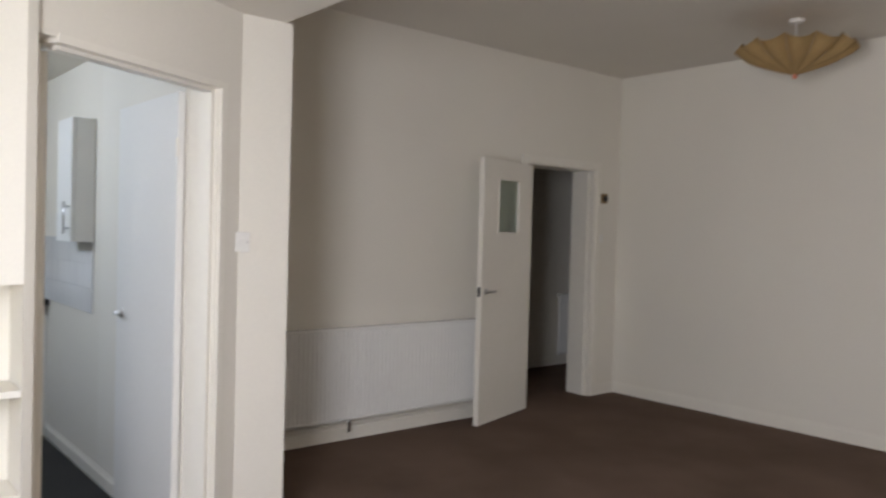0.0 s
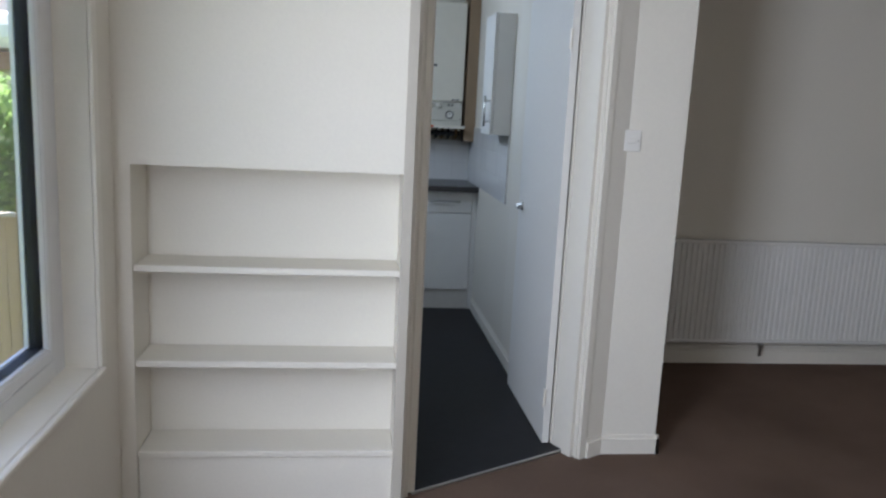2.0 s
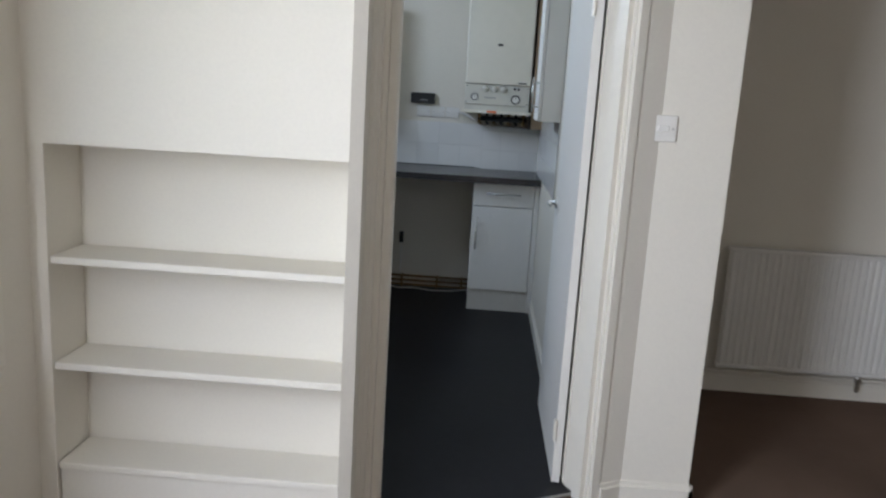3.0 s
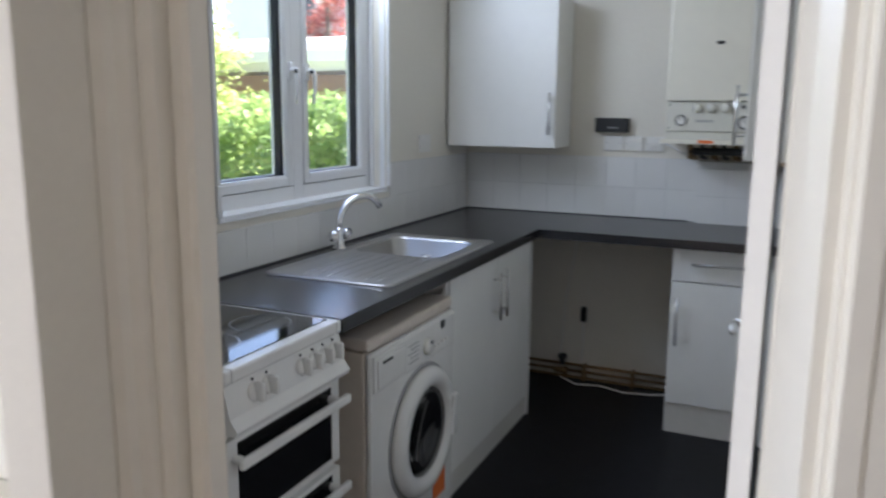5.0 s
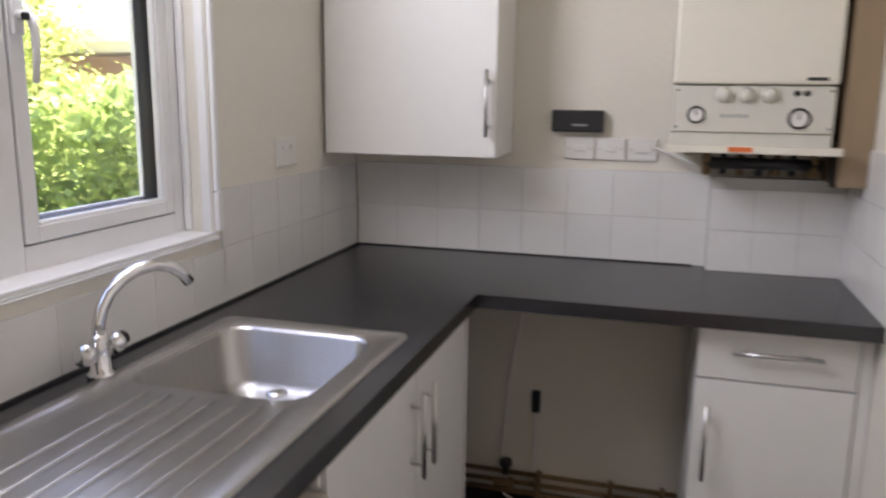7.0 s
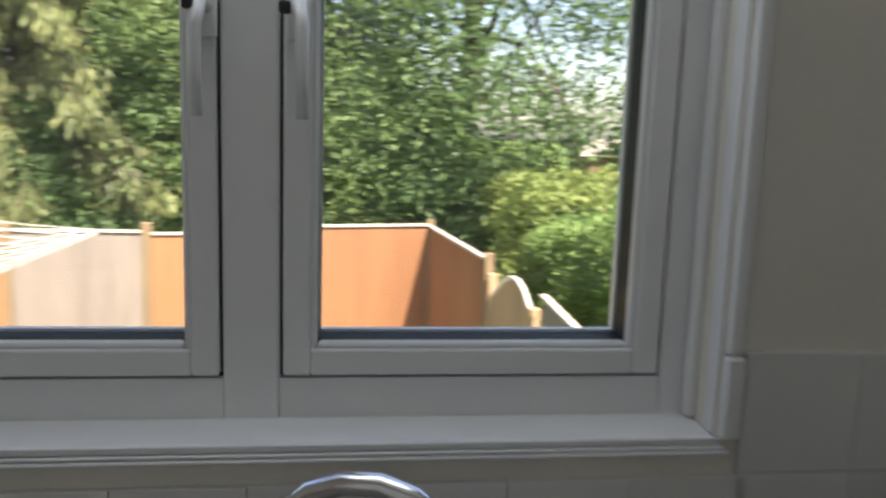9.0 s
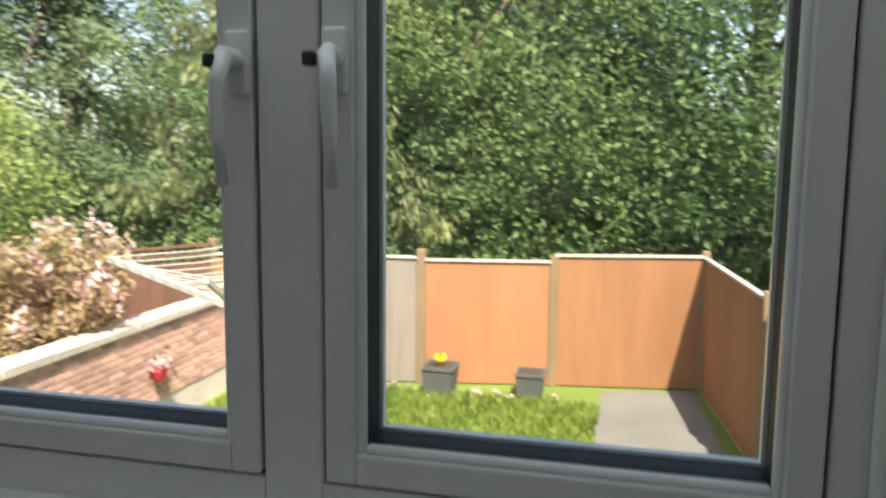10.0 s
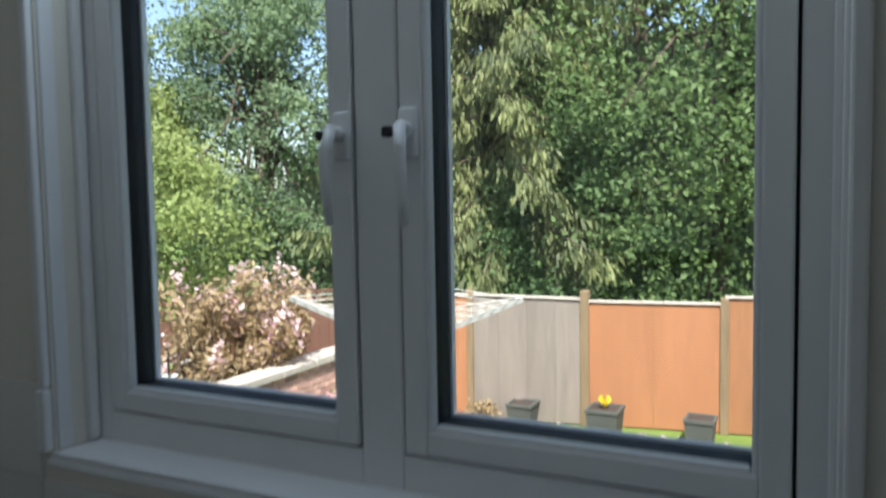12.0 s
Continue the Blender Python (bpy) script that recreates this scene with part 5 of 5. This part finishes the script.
# ---- brick wall ----
bw = thing("brick_wall", (-5.1, -2.55, GROUND), "low old red brick garden wall with a pale stone coping", "wall", kind="structure")
part("core", boxes((-8.80, -2.66, GROUND, -2.9, -2.456, -0.50)), M_MORTAR, bw)
bm = bmesh.new()
for k in range(9):
    x0 = -8.54 + k * 0.63
    box(bm, x0 + 0.004, -2.72, -0.50, x0 + 0.626, -2.40, -0.415 + 0.006 * (k % 3), bevel=0.012)
part("coping", bm, M_COPING, bw, "pale worn coping stones")
bb = boxes((0, 0, 0, 0.212, 0.10, 0.064), bevel=0.005)
brick_mesh = mesh_of("brick", bb, M_BRICK)
for r in range(12):
    for k in range(27):
        x = -8.79 + k * 0.2245 + (0.112 if r % 2 else 0)
        if x > -3.15:
            continue
        b = new("brick", brick_mesh)
        b.parent = bw
        b.location = Vector((x, -2.545 + 0.004 * rng.random(), -0.572 - r * 0.0745)) - bw.location


# ---- things in the garden ----
def planter(x, y, s, flower=False):
    top = thing("planter", (x, y, GROUND), "square grey garden planter with %s" % ("a yellow flower" if flower else "dark soil"), "planter", "planters along the fence")
    z = GROUND + s * 0.95
    bm = boxes((x - s / 2, y - s / 2, GROUND, x + s / 2, y + s / 2, z - 0.04))
    for v in bm.verts:
        if v.co.z < GROUND + 0.01:
            v.co.x, v.co.y = x + (v.co.x - x) * 0.86, y + (v.co.y - y) * 0.86
    part("pot", bm, M_PLANTER, top)
    part("rim", boxes((x - s / 2 - 0.012, y - s / 2 - 0.012, z - 0.04, x + s / 2 + 0.012, y - s / 2 + 0.02, z), (x - s / 2 - 0.012, y + s / 2 - 0.02, z - 0.04, x + s / 2 + 0.012, y + s / 2 + 0.012, z),
                      (x - s / 2 - 0.012, y - s / 2 + 0.02, z - 0.04, x - s / 2 + 0.02, y + s / 2 - 0.02, z), (x + s / 2 - 0.02, y - s / 2 + 0.02, z - 0.04, x + s / 2 + 0.012, y + s / 2 - 0.02, z)), M_PLANTER, top)
    part("soil", boxes((x - s / 2 + 0.02, y - s / 2 + 0.02, z - 0.04, x + s / 2 - 0.02, y + s / 2 - 0.02, z - 0.02)), M_SOIL, top)
    if flower:
        part("flower", leaf_bm(x, y, z), M_YELLOW, top, "yellow flower")


M_YELLOW = material("yellow_petals", (0.75, 0.60, 0.03), 0.6, amount=0.1)


def leaf_bm(x, y, z):
    bm = bmesh.new()
    for k in range(9):
        a = k * 0.7
        p = [(x + 0.02 * math.cos(a + 1.5), y + 0.02 * math.sin(a + 1.5), z), (x + 0.09 * math.cos(a), y + 0.09 * math.sin(a), z + 0.10), (x + 0.05 * math.cos(a), y + 0.05 * math.sin(a), z + 0.17), (x - 0.02 * math.cos(a + 1.5), y - 0.02 * math.sin(a + 1.5), z)]
        bm.faces.new([bm.verts.new(q) for q in p])
    return bm


planter(-9.28, -0.80, 0.36)
planter(-9.25, 0.38, 0.42, True)
planter(-9.45, 1.58, 0.36)
rub = bmesh.new()
for k in range(80):
    x, y = -9.28 + 0.12 * rng.normal(), -1.2 + 3.4 * rng.random()
    s = 0.02 + 0.035 * rng.random()
    made = bmesh.ops.create_icosphere(rub, subdivisions=1, radius=s)["verts"]
    for v in made:
        v.co = Vector((x, y, GROUND + s * 0.6)) + v.co * (0.8 + 0.4 * noise.noise(v.co * 40 + Vector((k, 0, 0))))
solid("rubble", rub, M_STONE, "pale broken stones along the foot of the fence", "stones", "stuff")


def rotary_dryer(x, y):
    top = thing("clothes_dryer", (x, y, GROUND), "open metal rotary clothes dryer with white lines", "clothes dryer")
    part("pole", tube(bmesh.new(), [(x, y, GROUND), (x, y, 0.32)], 0.024, 12), M_GALV, top, smooth=True)
    part("hub", lathe(bmesh.new(), (x, y, 0.10), (0, 0, 1), [(0, 0.035), (0.05, 0.06), (0.12, 0.06), (0.16, 0.035)], 16), M_PLASTIC, top, smooth=True)
    tips = []
    for k in range(4):
        a = radians(107 + 90 * k)
        d = Vector((math.cos(a), math.sin(a), 0))
        tip = Vector((x, y, 0.16)) + d * 1.06 + Vector((0, 0, 0.44))
        tips.append((Vector((x, y, 0.16)), tip))
        arm = part("arm", boxes((-0.012, -0.022, 0, 0.012, 0.022, (tip - Vector((x, y, 0.16))).length)), M_GALV, top)
        arm.data.transform(Matrix.Translation(top.location))
        arm.data.transform(Matrix.Translation(Vector((x, y, 0.16)) - top.location) @ (tip - Vector((x, y, 0.16))).to_track_quat('Z', 'Y').to_matrix().to_4x4())
    for i in range(8):
        f = 0.30 + 0.098 * i
        bm = bmesh.new()
        ring = [a.lerp(b, f) + Vector((0, 0, 0.02)) for a, b in tips]
        for p, q in zip(ring, ring[1:] + ring[:1]):
            tube(bm, [p, p.lerp(q, 0.5) - Vector((0, 0, 0.015)), q], 0.0045, 5)
        part("line", bm, M_LINE, top)


rotary_dryer(-5.15, -0.35)


def garden_chair(x, y):
    top = thing("garden_chair", (x, y, GROUND), "small folding garden chair with teal canvas", "chair")
    for s in (-0.24, 0.24):
        part("leg", tube(bmesh.new(), [(x + s, y - 0.22, GROUND), (x + s, y + 0.24, GROUND + 0.46)], 0.012, 8), M_GALV, top)
        part("leg", tube(bmesh.new(), [(x + s, y + 0.22, GROUND), (x + s, y - 0.20, GROUND + 0.46), (x + s, y - 0.34, GROUND + 1.02)], 0.012, 8), M_GALV, top)
    part("seat", boxes((x - 0.24, y - 0.20, GROUND + 0.44, x + 0.24, y + 0.24, GROUND + 0.46), bevel=0.006), M_TEAL, top)
    bm = bmesh.new()
    rows = []
    for i in range(6):
        f = i / 5
        rows.append([bm.verts.new((x - 0.24 + 0.08 * j, y - 0.22 - 0.12 * f - 0.04 * math.sin(math.pi * j / 6), GROUND + 0.56 + 0.45 * f - 0.03 * math.sin(math.pi * j / 6) * f)) for j in range(7)])
    for p, q in zip(rows, rows[1:]):
        for j in range(6):
            bm.faces.new((p[j], p[j + 1], q[j + 1], q[j]))
    bmesh.ops.solidify(bm, geom=bm.faces[:], thickness=0.008)
    part("backrest", bm, M_TEAL, top)


garden_chair(-5.55, -4.02)
feeder = thing("bird_feeder", (-5.35, -3.45, GROUND), "dark metal bird feeder pole with hanging trays", "bird feeder")
part("pole", tube(bmesh.new(), [(-5.35, -3.45, GROUND), (-5.35, -3.45, -0.15)], 0.012, 8), M_BLACK, feeder)
for dx, z, r in ((0.0, -0.42, 0.10), (-0.22, -0.30, 0.09), (-0.22, -0.62, 0.10), (0.18, -0.36, 0.07)):
    part("arm", tube(bmesh.new(), [(-5.35, -3.45, z + 0.10), (-5.35 + dx, -3.45, z + 0.12), (-5.35 + dx, -3.45, z)], 0.006, 6), M_BLACK, feeder)
    part("tray", lathe(bmesh.new(), (-5.35 + dx, -3.45, z - 0.02), (0, 0, 1), [(0, r * 0.8), (0.02, r), (0.028, r), (0.01, r * 0.75)], 14), M_LINE, feeder, "pale feeding tray", True)
part("feed_tube", tube(bmesh.new(), [(-5.57, -3.45, -0.60), (-5.57, -3.45, -0.33)], 0.035, 10), M_COPPER, feeder)
garland = thing("string_lights", (-4.9, -4.9, -0.3), "string of small white garden bulbs along the fence", "string lights")
curve = [(-3.7 - 0.2 * k, -5.80 + 0.124 * k, -0.12 - 0.10 * math.sin(math.pi * (k % 6) / 6)) for k in range(13)]
part("wire", tube(bmesh.new(), curve, 0.004, 5), M_BLACK, garland)
for p in curve:
    part("bulb", lathe(bmesh.new(), (p[0], p[1], p[2] - 0.05), (0, 0, 1), [(0, 0.008), (0.015, 0.024), (0.035, 0.02), (0.05, 0.006)], 8), M_PLASTIC, garland, smooth=True)

shrub = thing("flowering_shrub", (-6.0, -3.3, GROUND), "dry buddleia shrub with faded pink and white blossom", "shrub")
stems = bmesh.new()
tips, stemp, stemw = [], [], []
for k in range(70):
    a, r = rng.random() * 6.28, 0.30 + 0.95 * rng.random()
    tip = Vector((-6.25 + r * math.cos(a), -3.15 + 0.6 * r * math.sin(a), GROUND + 1.35 + 1.1 * rng.random()))
    foot = Vector((-6.0 + 0.2 * math.cos(a), -3.3 + 0.2 * math.sin(a), GROUND))
    mid = foot.lerp(tip, 0.6) + Vector((0, 0, 0.25))
    tube(stems, [foot, mid, tip], 0.012, 5, taper=0.004)
    tips.append(np.array(tip))
    for j in range(56):
        f = 0.45 + 0.55 * rng.random()
        q = mid.lerp(tip, f) if f > 0.5 else foot.lerp(mid, f * 2)
        stemp.append(np.array(q) + rng.normal(size=3) * 0.09)
part("stems", stems, M_BARK, shrub)
leaves_part("leaves", shrub, np.array(stemp), 0.11, L_DRY, None, 0.35)
leaves_part("blossom", shrub, np.concatenate([t + rng.normal(size=(26, 3)) * np.array([0.05, 0.05, 0.11]) for t in tips[::2]]), 0.085, L_BLOSSOM, None, 0.8, "faded pink and white flower heads")


def bush(x, y, r, h, mat, label, n=5000, size=0.10, z0=GROUND):
    top = thing("bush", (x, y, z0), label, "bush")
    cs = []
    wood = bmesh.new()
    for k in range(26):
        d = rng.normal(size=3)
        d /= np.linalg.norm(d)
        c = np.array([x + d[0] * r * 0.75, y + d[1] * r * 0.75, z0 + h * (0.5 + 0.42 * d[2])])
        tube(wood, [(x, y, z0), tuple((c + np.array([x, y, z0])) / 2 + np.array([0, 0, 0.1])), tuple(c)], 0.014, 5, taper=0.004)
        cs.append(c + rng.normal(size=(n // 26, 3)) * np.array([r, r, h * 0.5]) * 0.24)
    part("stems", wood, M_BARK, top)
    leaves_part("leaves", top, np.concatenate(cs), size, mat)
    return top


bush(-4.0, -3.4, 0.55, 1.15, L_LIGHT, "bright green leafy shrub behind the brick wall", 2600, 0.08)
bush(-3.5, -2.15, 0.40, 1.95, L_LIGHT, "tall bright green shrub in front of the brick wall", 3000, 0.08)
bush(-6.9, -3.1, 0.6, 1.2, L_HEDGE, "bright green leafy shrub beside the brick wall", 2400, 0.08)
bush(-9.0, -1.3, 0.25, 0.35, L_DRY, "low dry plants at the foot of the fence", 500, 0.06)

hang = thing("wall_planter", (-6.95, -2.36, -1.12), "red pot of white flowers hung on the brick wall", "planter")
part("pot", lathe(bmesh.new(), (-6.95, -2.36, -1.12), (0, 0, 1), [(0, 0.06), (0.02, 0.075), (0.13, 0.095), (0.15, 0.10), (0.15, 0.085), (0.11, 0.08)], 20), material("red_glaze", (0.55, 0.03, 0.05), 0.4, amount=0.1), hang, "red glazed pot", True)
part("bracket", tube(bmesh.new(), [(-6.95, -2.44, -1.00), (-6.95, -2.455, -1.00)], 0.02, 8), M_BLACK, hang)
leaves_part("flowers", hang, np.array([-6.95, -2.36, -0.93]) + rng.normal(size=(140, 3)) * np.array([0.07, 0.05, 0.04]), 0.05, L_BLOSSOM, None, 0.8, "white flowers")

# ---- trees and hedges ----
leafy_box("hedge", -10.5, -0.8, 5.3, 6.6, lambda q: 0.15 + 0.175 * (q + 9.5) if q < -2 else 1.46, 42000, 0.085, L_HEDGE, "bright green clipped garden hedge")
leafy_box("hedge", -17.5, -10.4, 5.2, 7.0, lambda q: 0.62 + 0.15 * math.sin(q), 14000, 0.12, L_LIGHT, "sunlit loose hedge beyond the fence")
spruce(-13.6, -2.9, 15.5, 3.4, "tall spruce with drooping yellow-green boughs")
broad_tree("broadleaf_tree", -13.4, 1.2, 10.5, 3.3, L_MID, "tall broadleaf tree behind the back fence", 130, 270, 0.115, 0.02, 0.15)
broad_tree("broadleaf_tree", -15.0, 4.6, 11.0, 3.6, L_DARK, "dark broadleaf tree behind the back fence", 190, 300, 0.12, 0.02, 0.16)
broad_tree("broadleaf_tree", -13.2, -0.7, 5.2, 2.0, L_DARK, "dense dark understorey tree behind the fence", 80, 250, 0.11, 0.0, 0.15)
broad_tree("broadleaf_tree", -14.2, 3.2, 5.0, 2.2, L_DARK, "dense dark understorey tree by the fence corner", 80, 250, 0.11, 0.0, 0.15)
broad_tree("broadleaf_tree", -17.5, -0.6, 13.0, 4.2, L_MID, "tall broadleaf tree at the back of the wood", 110, 230, 0.15, 0.0)
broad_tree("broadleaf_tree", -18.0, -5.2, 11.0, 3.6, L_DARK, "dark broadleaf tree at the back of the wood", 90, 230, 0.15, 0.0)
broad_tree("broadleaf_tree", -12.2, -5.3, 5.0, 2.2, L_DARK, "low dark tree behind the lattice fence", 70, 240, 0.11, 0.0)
broad_tree("broadleaf_tree", -12.2, -7.5, 9.6, 2.3, L_BLUE, "tall bluish-green tree beyond the lattice fence", 210, 320, 0.105, 0.02, 0.14)
broad_tree("broadleaf_tree", -9.6, -10.2, 9.8, 2.0, L_LIGHT, "tall rounded green tree beyond the lattice fence", 210, 280, 0.10, 0.05, 0.14)
broad_tree("broadleaf_tree", -7.9, -7.2, 4.9, 2.0, L_LIGHT, "light green small tree behind the lattice fence", 130, 280, 0.09, 0.1, 0.15)
broad_tree("broadleaf_tree", -3.5, -11.0, 7.0, 2.4, L_LIGHT, "light green garden tree", 80, 100, 0.15, 0.1)
broad_tree("broadleaf_tree", -25.5, 14.6, 4.6, 2.2, L_MID, "distant sunlit broadleaf tree", 80, 100, 0.22, 0.05)
broad_tree("broadleaf_tree", -13.0, 9.3, 6.4, 1.6, L_BLUE, "upright dark green garden tree beyond the hedge", 110, 260, 0.12, 0.0)
broad_tree("broadleaf_tree", -8.6, 10.6, 5.6, 1.5, L_LIGHT, "light green small tree beyond the hedge", 120, 280, 0.11, 0.05)
leafy_box("woodland", -45.0, -21.0, -3.0, 2.0, lambda q: 4.5 + 1.4 * math.sin(q * 0.5), 9000, 0.5, L_DARK, "far dark woodland edge", "wood")


# ---- neighbours ----
def house(x0, y0, x1, y1, eaves, ridge, label):
    top = thing("house", ((x0 + x1) / 2, (y0 + y1) / 2, GROUND), label, "house")
    part("wall", boxes((x0, y0, GROUND, x1, y1, eaves)), M_RENDER, top)
    bm = bmesh.new()
    o = 0.25
    ym = (y0 + y1) / 2
    pr = [(y0 - o, eaves - 0.06), (ym, ridge), (y1 + o, eaves - 0.06), (ym, ridge - 0.18)]
    a = [bm.verts.new((x0 - o, p, z)) for p, z in pr]
    b = [bm.verts.new((x1 + o, p, z)) for p, z in pr]
    bm.faces.new(a)
    bm.faces.new(b[::-1])
    for i in range(4):
        bm.faces.new((a[i], b[i], b[(i + 1) % 4], a[(i + 1) % 4]))
    bmesh.ops.recalc_face_normals(bm, faces=bm.faces)
    part("roof", bm, M_ROOF, top)
    w = x1 - x0
    for k in range(2):
        cx = x0 + w * (0.28 + 0.44 * k)
        win = part("window", boxes((cx - 0.6, y0 - 0.03, eaves - 1.6, cx + 0.6, y0 - 0.004, eaves - 0.5)), M_UPVC, top)
        part("pane", boxes((cx - 0.54, y0 - 0.034, eaves - 1.54, cx - 0.03, y0 - 0.031, eaves - 0.56), (cx + 0.03, y0 - 0.034, eaves - 1.54, cx + 0.54, y0 - 0.031, eaves - 0.56)), M_GLASSK, win)


house(-14.0, 19.0, -4.5, 25.0, 5.0, 7.6, "white rendered neighbouring house beyond the hedge")
out = thing("outbuilding", (-22.2, 10.8, GROUND), "low brown outbuilding with a pale roof beyond the hedge", "outbuilding")
part("wall", boxes((-23.4, 9.6, GROUND, -21.5, 12.0, 0.92)), M_ROOF, out, "brown boarded wall")
roof = boxes((-23.6, 9.4, 0.921, -21.3, 12.2, 1.42))
for v in roof.verts:
    if v.co.z > 1.2:
        v.co.x = -22.45 + (v.co.x + 22.45) * 0.35
part("roof", roof, M_COPING, out, "pale pitched roof")
shed = thing("garage", (-7.0, 14.0, GROUND), "low garage with a pale flat roof and a brown fascia", "garage")
part("wall", boxes((-9.6, 12.6, GROUND, -4.4, 15.4, 1.75)), M_COPING, shed)
part("fascia", boxes((-9.75, 12.45, 1.75, -4.25, 15.55, 2.05)), M_ROOF, shed, "brown fascia board")
part("roof", boxes((-9.7, 12.5, 2.05, -4.3, 15.5, 2.75), bevel=0.25), M_RENDER, shed, "pale roof")
broad_tree("red_leaved_tree", -8.9, 17.2, 6.8, 1.3, leaf_material("red_leaves", (0.30, 0.05, 0.04), (0.50, 0.18, 0.13), 0.3), "red-leaved small tree beyond the garage", 50, 160, 0.12, 0.1)
